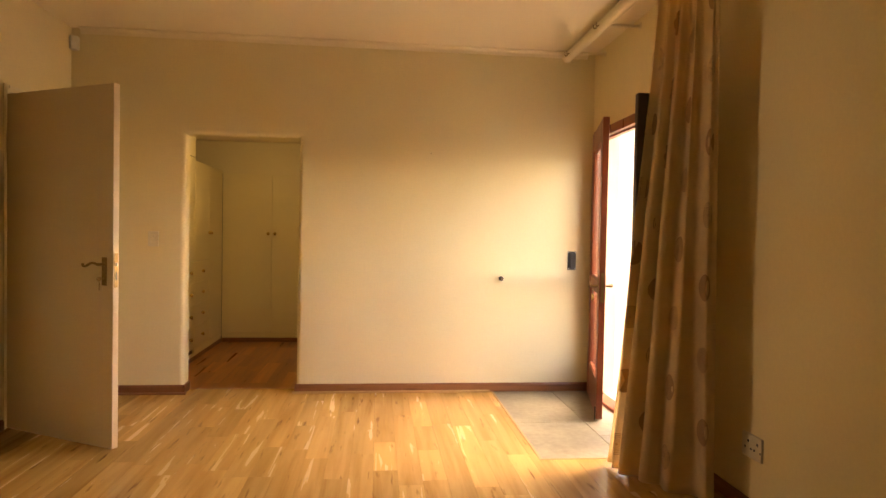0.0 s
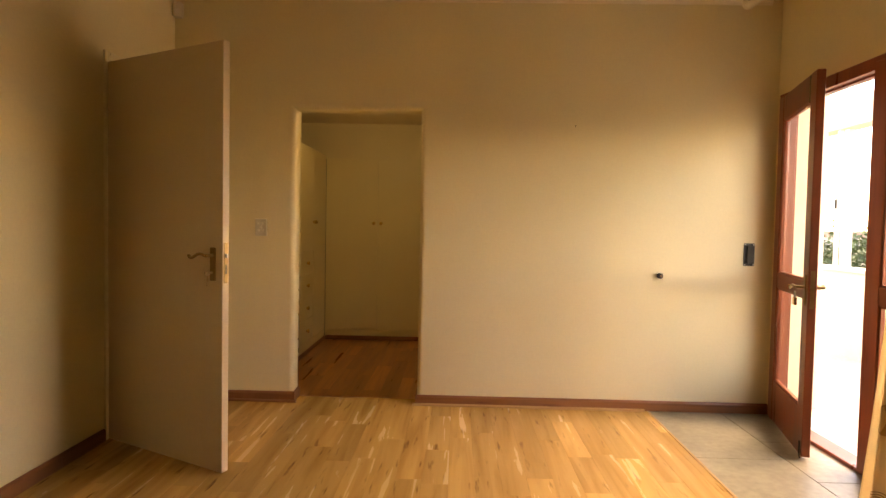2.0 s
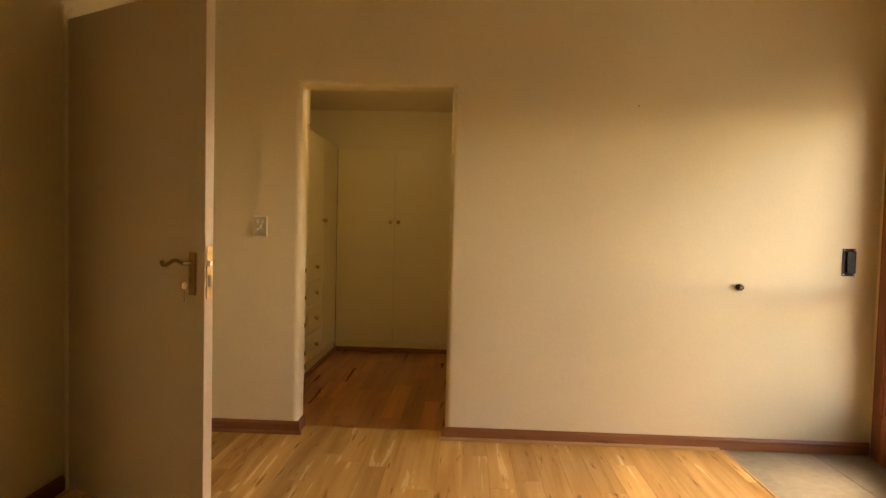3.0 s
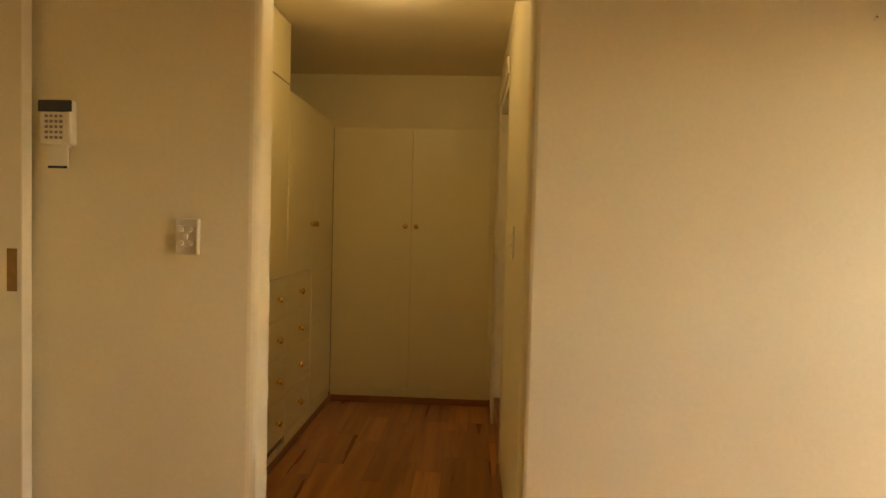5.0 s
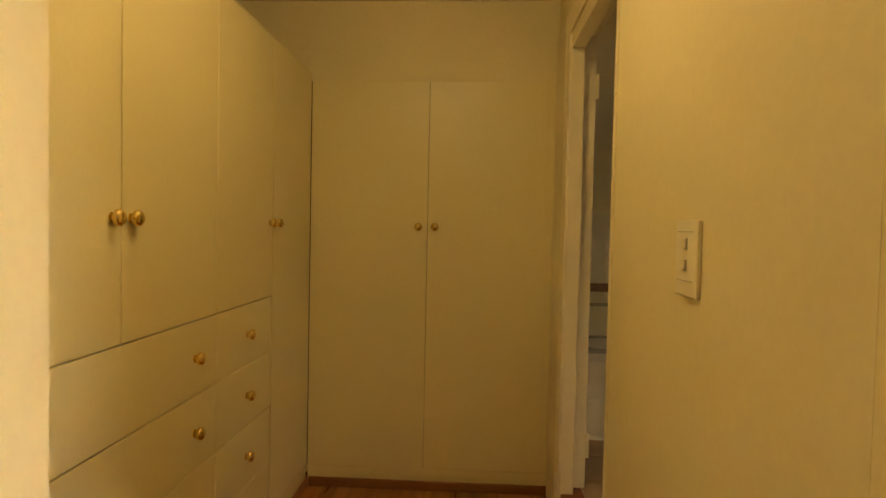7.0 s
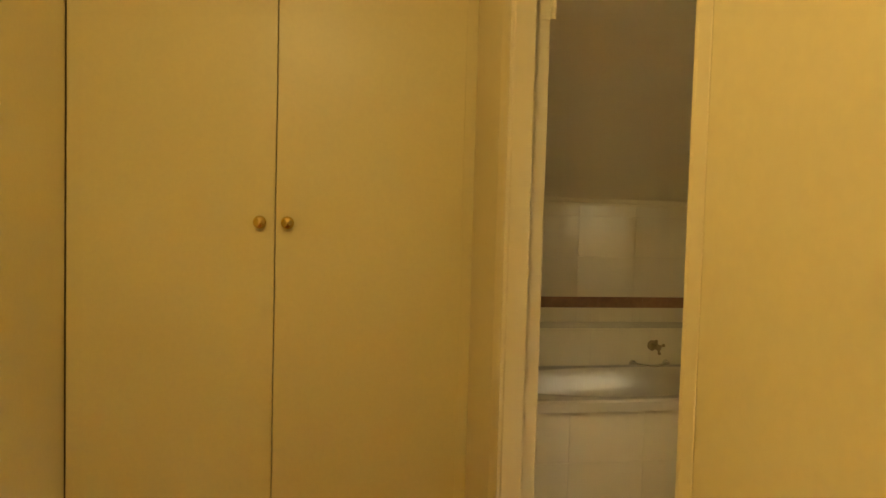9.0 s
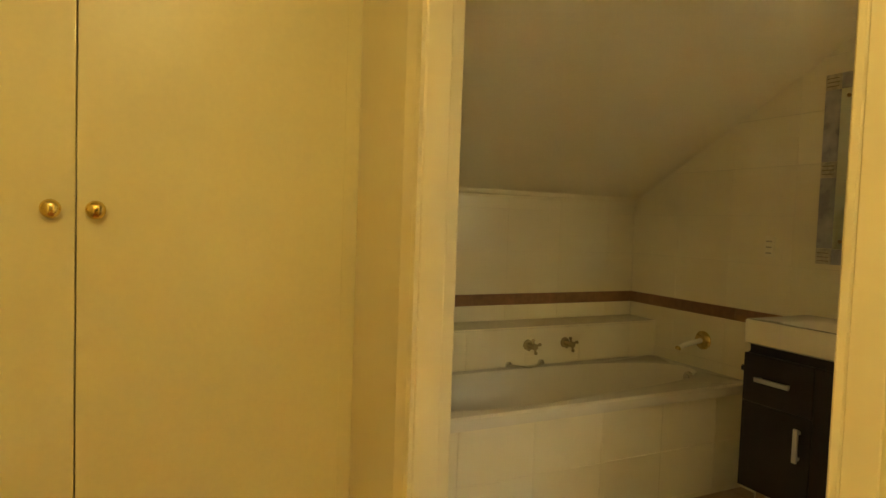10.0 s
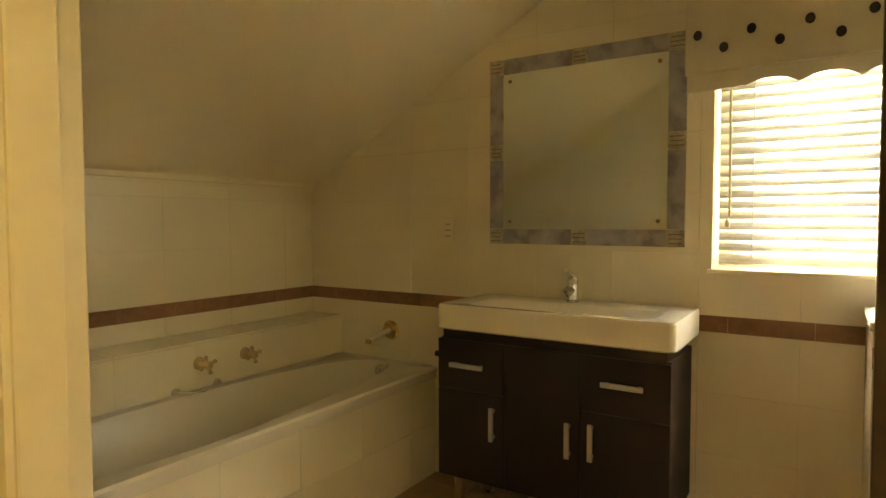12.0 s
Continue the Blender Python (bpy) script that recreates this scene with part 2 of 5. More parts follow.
# ---- shape helpers ----
def box(bm, x0, x1, y0, y1, z0, z1, bevel=0.0, seg=2):
    r = bmesh.ops.create_cube(bm, size=1.0)
    vs = r["verts"]
    for v in vs:
        v.co = Vector((x0 + (v.co.x + 0.5) * (x1 - x0), y0 + (v.co.y + 0.5) * (y1 - y0), z0 + (v.co.z + 0.5) * (z1 - z0)))
    if bevel:
        es = list({e for v in vs for e in v.link_edges})
        bmesh.ops.bevel(bm, geom=es, offset=bevel, segments=seg, affect="EDGES", profile=0.5)
    return bm


def boxed(*a, **k):
    return box(bmesh.new(), *a, **k)


def tube(bm, a, b, r0, r1=None, n=14, cap=True):
    """A round bar from a to b."""
    a, b = Vector(a), Vector(b)
    d = b - a
    r1 = r0 if r1 is None else r1
    m = Matrix.Translation((a + b) / 2) @ d.to_track_quat("Z", "Y").to_matrix().to_4x4()
    bmesh.ops.create_cone(bm, cap_ends=cap, segments=n, radius1=r0, radius2=r1, depth=d.length, matrix=m)
    return bm


def turned(bm, at, axis, profile, n=18):
    """A turned solid: profile of (distance along the axis, radius)."""
    at, axis = Vector(at), Vector(axis).normalized()
    q = axis.to_track_quat("Z", "Y").to_matrix()
    rings = []
    for d, r in profile:
        rings.append([bm.verts.new(at + axis * d + q @ Vector((r * math.cos(2 * math.pi * i / n), r * math.sin(2 * math.pi * i / n), 0))) for i in range(n)])
    for p, c in zip(rings, rings[1:]):
        for i in range(n):
            bm.faces.new((p[i], p[(i + 1) % n], c[(i + 1) % n], c[i]))
    bm.faces.new(list(reversed(rings[0])))
    bm.faces.new(rings[-1])
    return bm


def swept(bm, points, r, n=10):
    """A bent round bar through points."""
    pts = [Vector(p) for p in points]
    rings = []
    for i, p in enumerate(pts):
        t = (pts[min(i + 1, len(pts) - 1)] - pts[max(i - 1, 0)]).normalized()
        q = t.to_track_quat("Z", "Y").to_matrix()
        rings.append([bm.verts.new(p + q @ Vector((r * math.cos(2 * math.pi * k / n), r * math.sin(2 * math.pi * k / n), 0))) for k in range(n)])
    for p, c in zip(rings, rings[1:]):
        for i in range(n):
            bm.faces.new((p[i], p[(i + 1) % n], c[(i + 1) % n], c[i]))
    bm.faces.new(list(reversed(rings[0])))
    bm.faces.new(rings[-1])
    return bm


def prism(bm, outline, axis, a, b):
    """An outline of two coordinates, pulled along the axis ('x', 'y' or 'z') from a to b."""
    def put(u, v, w):
        return {"x": (w, u, v), "y": (u, w, v), "z": (u, v, w)}[axis]
    lo = [bm.verts.new(put(u, v, a)) for u, v in outline]
    hi = [bm.verts.new(put(u, v, b)) for u, v in outline]
    n = len(outline)
    fs = [bm.faces.new(lo), bm.faces.new(hi)]
    for i in range(n):
        fs.append(bm.faces.new((lo[i], lo[(i + 1) % n], hi[(i + 1) % n], hi[i])))
    bmesh.ops.recalc_face_normals(bm, faces=fs)
    return bm


def to_object(name, bm, mat, smooth=False):
    bmesh.ops.recalc_face_normals(bm, faces=bm.faces[:])
    me = bpy.data.meshes.new(name)
    bm.to_mesh(me)
    bm.free()
    me.materials.append(mat)
    if smooth:
        for p in me.polygons:
            p.use_smooth = True
        me.set_sharp_from_angle(angle=radians(38))
    return new(name, me)


def part(name, bm, mat, parent, label="", smooth=False):
    ob = to_object(name, bm, mat, smooth)
    ob.parent = parent
    if parent.type == "EMPTY":
        ob.matrix_parent_inverse = Matrix.Translation(-parent.location)
    return tagged(ob, label) if label else ob


def thing(name, at, label, category, group="", kind=""):
    ob = new(name)
    ob.empty_display_size = 0.1
    ob.location = at
    return tagged(ob, label, category, group, kind)


def structure(name, bm, mat, label="", category="", smooth=False):
    return tagged(to_object(name, bm, mat, smooth), label, category, kind="structure")


def piece_mesh(name, sx, sy, sz, mat, ch):
    """A chamfered tile or plank whose middle is its origin, its face up +z."""
    bm = bmesh.new()
    lo = [bm.verts.new((x * sx / 2, y * sy / 2, 0)) for x, y in ((-1, -1), (1, -1), (1, 1), (-1, 1))]
    mi = [bm.verts.new((x * sx / 2, y * sy / 2, sz - ch)) for x, y in ((-1, -1), (1, -1), (1, 1), (-1, 1))]
    hi = [bm.verts.new((x * (sx / 2 - ch), y * (sy / 2 - ch), sz)) for x, y in ((-1, -1), (1, -1), (1, 1), (-1, 1))]
    for p, c in ((lo, mi), (mi, hi)):
        for i in range(4):
            bm.faces.new((p[i], p[(i + 1) % 4], c[(i + 1) % 4], c[i]))
    bm.faces.new(hi)
    me = bpy.data.meshes.new(name)
    bm.to_mesh(me)
    bm.free()
    me.materials.append(mat)
    return me


# ---- the plan ----
XL, XR = -2.38, 1.77            # bedroom side walls
YB, YS = 4.60, -1.90            # bedroom back wall, wall behind the start
T = 0.13                        # inner wall
HB = 2.83                       # bedroom ceiling
OL, OR_, OH = -1.535, -0.656, 2.05   # opening to the dressing passage
CX, CW = -1.82, -0.656          # cabinet fronts, passage wall
CY = 7.45                       # passage end wall
HC = 2.335                       # passage ceiling
BX0, BX1, BY1 = CW + 0.099, 1.170, 7.912   # bathroom
DY0, DY1, DH = 5.743, 6.610, 2.08    # bathroom doorway
SL = 0.545                      # slope of the bathroom ceiling
SZ = 1.408                      # where it meets the bath wall
FZ = 0.172                      # bathroom floor, a step up


def arch_wall(name, axis, a, b, z1, at0, at1, o0, o1, oh, mat, label, soft=0.022, small=0.0):
    """A wall with one opening down to the floor, its edges rounded."""
    bm = bmesh.new()
    prism(bm, [(a, -0.02), (o0, -0.02), (o0, oh), (o1, oh), (o1, -0.02), (b, -0.02), (b, z1), (a, z1)], axis, at0, at1)
    k = 0 if axis == "y" else 1
    es = []
    for e in bm.edges:
        p, q = e.verts[0].co, e.verts[1].co
        for u in (o0, o1):
            if abs(p[k] - u) < 1e-5 and abs(q[k] - u) < 1e-5 and abs(p.z - q.z) > 0.5:
                es.append(e)
        if abs(p.z - oh) < 1e-5 and abs(q.z - oh) < 1e-5 and abs(p[k] - q[k]) > 0.3:
            es.append(e)
    j = 1 - k
    es = [e for e in es if soft < 0.01 or (abs(e.verts[0].co[j] - at0) < 1e-5 and abs(e.verts[1].co[j] - at0) < 1e-5)]
    sharp = [e for e in set(es) if small and abs(e.verts[0].co[k] - o1) < 1e-5 and abs(e.verts[1].co[k] - o1) < 1e-5]
    if sharp:
        bmesh.ops.bevel(bm, geom=sharp, offset=small, segments=2, affect="EDGES", profile=0.5)
        es = [e for e in es if e.is_valid and e not in sharp]
    bmesh.ops.bevel(bm, geom=list(set(es)), offset=soft, segments=4, affect="EDGES", profile=0.5)
    return structure(name, bm, mat, label, "wall")


wall_north = arch_wall("wall_north", "y", XL - 0.2, XR + 0.2, HB + 0.1, YB, YB + T, OL, OR_, OH, M_WALL,
                       "cream painted plaster wall with an open doorway", 0.030)
wall_west = arch_wall("wall_west", "x", YS - 0.2, YB, HB + 0.1, XL - 0.15, XL, 3.80, 4.535, 2.15, M_WALL,
                      "cream painted plaster wall beside the open door", 0.004)
LY0, LY1, LH = 2.80, 4.57, 2.18  # balcony door opening
bm = bmesh.new()
prism(bm, [(YS - 0.2, -0.02), (LY0, -0.02), (LY0, LH), (LY1, LH), (LY1, -0.02), (YB, -0.02), (YB, HB + 0.1), (YS - 0.2, HB + 0.1)], "x", XR, XR + 0.22)
wall_east = structure("wall_east", bm, M_WALL, "cream painted plaster wall with balcony doors", "wall")
wall_south = structure("wall_south", boxed(XL - 0.15, XR + 0.22, YS - 0.2, YS, -0.02, HB + 0.1), M_WALL, "plain cream plaster wall", "wall")
ceiling = structure("ceiling", boxed(XL - 0.1, XR + 0.2, YS - 0.1, YB + 0.05, HB, HB + 0.08), M_CEIL, "plain off-white plaster ceiling", "ceiling")

# cornice: a small cove where walls meet the ceiling
bm = bmesh.new()
cove = [(0, 0), (0.008, 0), (0.014, 0.012)] + [(0.055 - 0.041 * math.cos(i * math.pi / 10), 0.012 + 0.036 * math.sin(i * math.pi / 10)) for i in range(1, 6)] + [(0.068, 0.05), (0.068, 0.06), (0, 0.06)]
prism(bm, [(YB - u * 0.72, HB - 0.0436 + v * 0.72) for u, v in cove], "x", XL + 0.07, XR - 0.07)
structure("cornice", bm, M_CEIL, "thin plaster cornice", "cornice")

# passage shell
structure("closet_wall_west", boxed(-2.55, -2.42, YB + T, CY, -0.02, HC + 0.06), M_CLOSET, "pale cream plaster wall behind the cupboards", "wall")
structure("closet_bulkhead", boxed(-2.42, CW, 6.930, CY, 1.9605, HC + 0.06), M_CLOSET, "pale cream plastered bulkhead above the wardrobe", "wall")
structure("closet_wall_north", boxed(-2.55, CW, CY, CY + 0.12, -0.02, HC + 0.06), M_CLOSET, "pale cream plaster wall above the wardrobe", "wall")
structure("closet_ceiling", boxed(-2.55, CW + 0.05, YB + T, CY, HC, HC + 0.06), M_CEIL, "plain passage ceiling", "ceiling")
wall_closet_east = arch_wall("wall_closet_east", "x", YB + 0.031, BY1 + 0.1, 2.95, CW - 0.0006, BX0, DY0, DY1, DH, M_CLOSET,
                             "cream plaster wall with a doorway to the bathroom", 0.003)

# bathroom shell
WY0, WY1, WZ0, WZ1 = 5.02, 6.130, 1.078, 1.92
bm = bmesh.new()
for a, b, c, d in ((YB + T, WY0, -0.02, 2.95), (WY1, BY1 + 0.1, -0.02, 2.95), (WY0, WY1, -0.02, WZ0), (WY0, WY1, WZ1, 2.95)):
    box(bm, BX1, BX1 + 0.22, a, b, c, d)
bath_wall_east = structure("bath_wall_east", bm, M_GROUT, "tiled bathroom wall with a window", "wall")
bath_wall_north = structure("bath_wall_north", boxed(BX0, BX1, BY1, BY1 + 0.12, -0.02, 2.0), M_GROUT, "tiled bathroom wall behind the bath", "wall")
structure("bath_wall_south", boxed(BX0, BX1, YB + T, YB + T + 0.004, -0.02, 2.95), M_TILE, "plain bathroom wall", "wall")
yf = BY1 - (2.6 - SZ) / SL
bm = bmesh.new()
prism(bm, [(BY1 + 0.1, SZ - 0.1 * SL), (yf, 2.6), (YB + T, 2.6), (YB + T, 2.68), (yf, 2.68), (BY1 + 0.1, SZ - 0.1 * SL + 0.1)], "x", BX0, BX1)
structure("bath_ceiling", bm, M_BCEIL, "sloping plaster ceiling under the roof", "ceiling")
bm = bmesh.new()
prism(bm, [(BY1, 1.390), (BY1 - 0.012, 1.390), (BY1 - 0.014, 1.402), (BY1 - 0.022, 1.406), (BY1 - 0.030, 1.424), (BY1 - 0.050, 1.436), (BY1 - 0.056, 1.4375), (BY1, SZ + 0.004)], "x", BX0, BX1)
structure("bath_cornice", bm, M_BCEIL, "moulded cornice above the bath tiles", "cornice")
structure("bath_floor", boxed(BX0, BX1, YB + T, BY1, -0.1, FZ), M_GROUT, "brown tiled bathroom floor", "floor")

# hall beyond the open door
structure("hall_floor", boxed(-6.3, XL - 0.15, 2.0, 6.4, -0.1, -0.006), M_GROUT, "hall floor base", "floor")
structure("hall_wall_west", boxed(-6.4, -6.3, 2.0, 6.4, -0.02, 2.7), M_WALL, "hall wall", "wall")
structure("hall_wall_north", boxed(-6.3, XL - 0.15, 6.4, 6.5, -0.02, 2.7), M_WALL, "hall wall", "wall")
structure("hall_wall_south", boxed(-6.3, XL - 0.15, 1.9, 2.0, -0.02, 2.7), M_WALL, "hall wall", "wall")
structure("hall_wall_east", boxed(-2.53, -2.50, YB + T, 6.4, -0.02, 2.7), M_WALL, "hall wall", "wall")
structure("hall_ceiling", boxed(-6.4, XL - 0.15, 1.9, 6.5, 2.7, 2.78), M_CEIL, "hall ceiling", "ceiling")

# floors
floor = structure("floor", boxed(XL - 0.15, XR + 0.05, YS, YB + T, -0.08, -0.014), M_SUB, "warm maple laminate plank floor", "floor")
closet_floor = structure("closet_floor", boxed(-2.42, CW, YB + T, CY, -0.08, -0.014), M_SUB, "laminate plank floor of the passage, coloured reddish-brown for its dim light", "floor")
TX, TY = 0.945, 3.06            # corner of the tiled entry

# baseboards
def baseboard(a, b, axis, at, side, h=0.07, d=0.016):
    bm = bmesh.new()
    o = [(at, 0), (at + side * d, 0), (at + side * d, h - 0.014), (at + side * (d - 0.006), h - 0.004), (at + side * 0.005, h), (at, h)]
    prism(bm, o, axis, a, b)
    return structure("baseboard", bm, M_BASE if axis == "x" else M_BASEY, "reddish-brown varnished wooden baseboard", "baseboard")


def strip(a, b, axis, at, side, mat):
    bm = bmesh.new()
    o = [(at, 0), (at + side * 0.022, 0), (at + side * 0.020, 0.008), (at + side * 0.010, 0.013), (at, 0.015)]
    prism(bm, o, axis, a, b)
    return structure("trim", bm, mat, "light wooden floor edge strip", "trim")


baseboard(OR_ - 0.012, XR, "x", YB, -1)
baseboard(XL, OL + 0.012, "x", YB, -1)
strip(OR_ - 0.03, TX - 0.02, "x", YB - 0.016, -1, M_STRIP)
strip(XL, OL + 0.03, "x", YB - 0.016, -1, M_BASE)
baseboard(YS, 3.74, "y", XL, 1)
baseboard(YS, LY0 - 0.06, "y", XR, -1)
baseboard(YB + T, DY0 - 0.03, "y", CW, -1)
bm = boxed(OL, OL + 0.0155, YB - 0.016, YB + T, 0, 0.07, 0.003)
structure("baseboard", bm, M_BASEY, "varnished baseboard end at the opening", "baseboard")


structure("threshold", boxed(CW + 0.0005, BX0 - 0.0005, DY0 + 0.0005, DY1 - 0.0005, -0.08, FZ + 0.004, 0.004, 1), M_MAHOG, "varnished wooden threshold of the bathroom doorway", "threshold")
structure("door_sill", boxed(XR + 0.051, XR + 0.2195, LY0 + 0.001, LY1 - 0.001, -0.08, -0.0142), M_EXT, "pale plastered sill outside the balcony doors", "sill")


# ---- bedroom: the open white door and its frame ----
def frame_bars(bm, axis, at0, at1, o0, o1, oh, w, deep=None):
    """Two posts and a head round an opening, w wide."""
    for a, b, c, d in ((o0, o0 + w, 0, oh), (o1 - w, o1, 0, oh), (o0 + w, o1 - w, oh - w, oh)):
        if axis == "x":
            box(bm, at0, at1, a, b, c, d, 0.003, 1)
        else:
            box(bm, a, b, at0, at1, c, d, 0.003, 1)
    return bm


def architrave(bm, axis, at, side, o0, o1, oh, w=0.065, d=0.016, legs=(True, True)):
    """A moulded band round an opening on one face of a wall."""
    prof = [(0.0, 0.0), (0.0, d * 0.6), (w * 0.18, d * 0.7), (w * 0.30, d * 0.45), (w * 0.45, d * 0.6), (w * 0.7, d), (w * 0.92, d), (w, d * 0.7), (w, 0.0)]
    for on, edge, s in ((legs[0], o0, -1), (legs[1], o1, 1)):
        if on:
            prism(bm, [(at + side * v, edge + s * u) if axis == "x" else (edge + s * u, at + side * v) for u, v in prof], "z", 0, oh + w)
    prism(bm, [(at + side * v, oh + u) for u, v in prof], "y" if axis == "x" else "x", o0, o1)
    return bm


frame_1 = thing("door_1", (XL, 3.80, 0), "open white-painted flush door in a painted timber frame", "door", kind="structure")
part("door_frame", frame_bars(bmesh.new(), "x", XL - 0.155, XL + 0.004, 3.80, 4.535, 2.15, 0.035), M_TRIM, frame_1)
part("door_stop_bead", frame_bars(bmesh.new(), "x", XL - 0.10, XL - 0.05, 3.835, 4.50, 2.115, 0.012), M_TRIM, frame_1)
part("architrave", architrave(bmesh.new(), "x", XL, 1, 3.80, 4.535, 2.15, 0.05, 0.012, (True, False)), M_TRIM, frame_1)
part("jamb_post", boxed(XL - 0.156, -2.285, 4.532, 4.578, 0, 2.20, 0.004, 2), M_TRIM, frame_1)
bm = boxed(-2.335, -2.302, 4.5295, 4.5325, 1.03, 1.17)
part("strike_plate", bm, M_OLDBRASS, frame_1, "aged brass strike plate")

LEN, TH = 0.945, 0.040
HX, HY = -2.355, 3.80
ANG = math.atan2(3.375 - HY, -1.55 - HX)
leaf_m = Matrix.Translation((HX, HY, 0)) @ Matrix.Rotation(ANG, 4, "Z")


def at_leaf(bm, m):
    bmesh.ops.transform(bm, matrix=m, verts=bm.verts[:])
    return bm


leaf = part("door_leaf", at_leaf(boxed(0.016, LEN, -TH, 0, 0.012, 2.135, 0.002, 1), leaf_m), M_LEAF, frame_1, "smooth white-painted door leaf")
for z in (0.25, 1.02, 1.80):
    bm = bmesh.new()
    tube(bm, (-0.008, 0.004, z - 0.05), (-0.008, 0.004, z + 0.05), 0.008)
    box(bm, -0.006, 0.03, -0.0025, 0.0025, z - 0.05, z + 0.05)
    part("hinge", at_leaf(bm, leaf_m), M_STEEL, leaf, "steel butt hinge")


def lever(bm, side, z, x, y):
    """A curled lever handle that points back along the leaf."""
    tube(bm, (x, y, z), (x, y + side * 0.045, z), 0.009)
    pts = [(x - 0.115 * t, y + side * (0.045 + 0.006 * math.sin(t * 3)), z + 0.010 * math.sin(t * 5.5) - 0.004 * t) for t in [i / 10 for i in range(11)]]
    swept(bm, pts, 0.0075)
    turned(bm, (x - 0.117, y + side * 0.046, z - 0.012), (0, 0, 1), [(0, 0.004), (0.004, 0.009), (0.012, 0.009), (0.016, 0.004)], 10)
    return bm


for side, y in ((-1, -TH), (1, 0.0)):
    plate = part("handle_plate", at_leaf(boxed(LEN - 0.085, LEN - 0.045, min(y, y + side * 0.006), max(y, y + side * 0.006), 0.965, 1.130, 0.003, 2), leaf_m), M_OLDBRASS, leaf, "aged brass handle plate")
    part("lever", at_leaf(lever(bmesh.new(), side, 1.090, LEN - 0.065, y + side * 0.004), leaf_m), M_OLDBRASS, leaf, "aged brass lever handle", True)
bm = boxed(LEN - 0.068, LEN - 0.062, -TH - 0.028, -TH - 0.005, 1.000, 1.011, 0.001, 1)
turned(bm, (LEN - 0.065, -TH - 0.038, 1.005), (1, 0, 0), [(-0.002, 0.014), (0.002, 0.014)], 14)
box(bm, LEN - 0.066, LEN - 0.064, -TH - 0.039, -TH - 0.033, 0.940, 0.992)
part("key", at_leaf(bm, leaf_m), M_OLDBRASS, leaf, "small dull key in the lock")
bm = boxed(LEN, LEN + 0.003, -TH * 0.78, -TH * 0.22, 0.955, 1.155)
part("latch_plate", at_leaf(bm, leaf_m), M_OLDBRASS, leaf, "brass latch plate")
bm = boxed(LEN + 0.003, LEN + 0.012, -TH * 0.65, -TH * 0.35, 1.080, 1.100, 0.002, 1)
part("latch_bolt", at_leaf(bm, leaf_m), M_STEEL, leaf)
bm = boxed(LEN + 0.003, LEN + 0.0045, -TH * 0.62, -TH * 0.38, 1.0, 1.045)
part("deadbolt_slot", at_leaf(bm, leaf_m), M_BLACK, leaf)

# ---- bedroom: small things on the walls ----
def rocker(bm, cx, y, cz, w, h, d=0.004):
    return box(bm, cx - w / 2, cx + w / 2, y - d, y, cz - h / 2, cz + h / 2, 0.0015, 1)


sw = thing("light_switch", (-1.765, YB, 1.222), "ivory plastic switch plate with five rocker switches on the wall", "switch")
part("plate", boxed(-1.805, -1.725, YB - 0.014, YB, 1.163, 1.282, 0.004, 3), M_PLASTIC, sw)
part("side_rib", boxed(-1.733, -1.724, YB - 0.024, YB - 0.013, 1.166, 1.279, 0.004, 2), M_PLASTIC, sw)
part("inset", boxed(-1.796, -1.736, YB - 0.0165, YB - 0.0135, 1.185, 1.258, 0.001, 1), M_PLASTIC, sw)
for dx, dz in ((-0.016, 0.022), (0.014, 0.022), (-0.001, 0.0), (-0.016, -0.022), (0.014, -0.022)):
    bm = bmesh.new()
    turned(bm, (-1.766 + dx, YB - 0.0160, 1.222 + dz), (0, -1, 0.25), [(0, 0.0085), (0.003, 0.0085), (0.0045, 0.007)], 14)
    part("rocker", bm, M_PLASTIC, sw)

pad = thing("alarm_keypad", (-2.2000, YB, 1.545), "ivory alarm keypad with a dark display and flap hanging open", "alarm")
part("case", boxed(-2.2570, -2.1470, YB - 0.030, YB, 1.512, 1.660, 0.007, 3), M_PLASTIC, pad)
part("display", boxed(-2.2590, -2.1450, YB - 0.0335, YB - 0.0295, 1.620, 1.658, 0.003, 2), M_SCREEN, pad, "dark display window")
for r in range(5):
    for c in range(4):
        x, z = -2.2310 + c * 0.0165, 1.606 - r * 0.0175
        part("key", boxed(x - 0.005, x + 0.005, YB - 0.0335, YB - 0.0298, z - 0.0045, z + 0.0045, 0.001, 1), M_KEYS, pad)
part("side_grip", boxed(-2.1600, -2.1450, YB - 0.040, YB - 0.0298, 1.515, 1.620, 0.004, 2), M_PLASTIC, pad)
part("flap", boxed(-2.2290, -2.1630, YB - 0.024, YB - 0.017, 1.436, 1.511, 0.003, 2), M_PLASTIC, pad, "flap hanging open")
part("flap_edge", boxed(-2.2290, -2.1650, YB - 0.0265, YB - 0.0235, 1.436, 1.444), M_SCREEN, pad)
part("flap_hinge", boxed(-2.2200, -2.1700, YB - 0.022, YB, 1.506, 1.514), M_PLASTIC, pad)

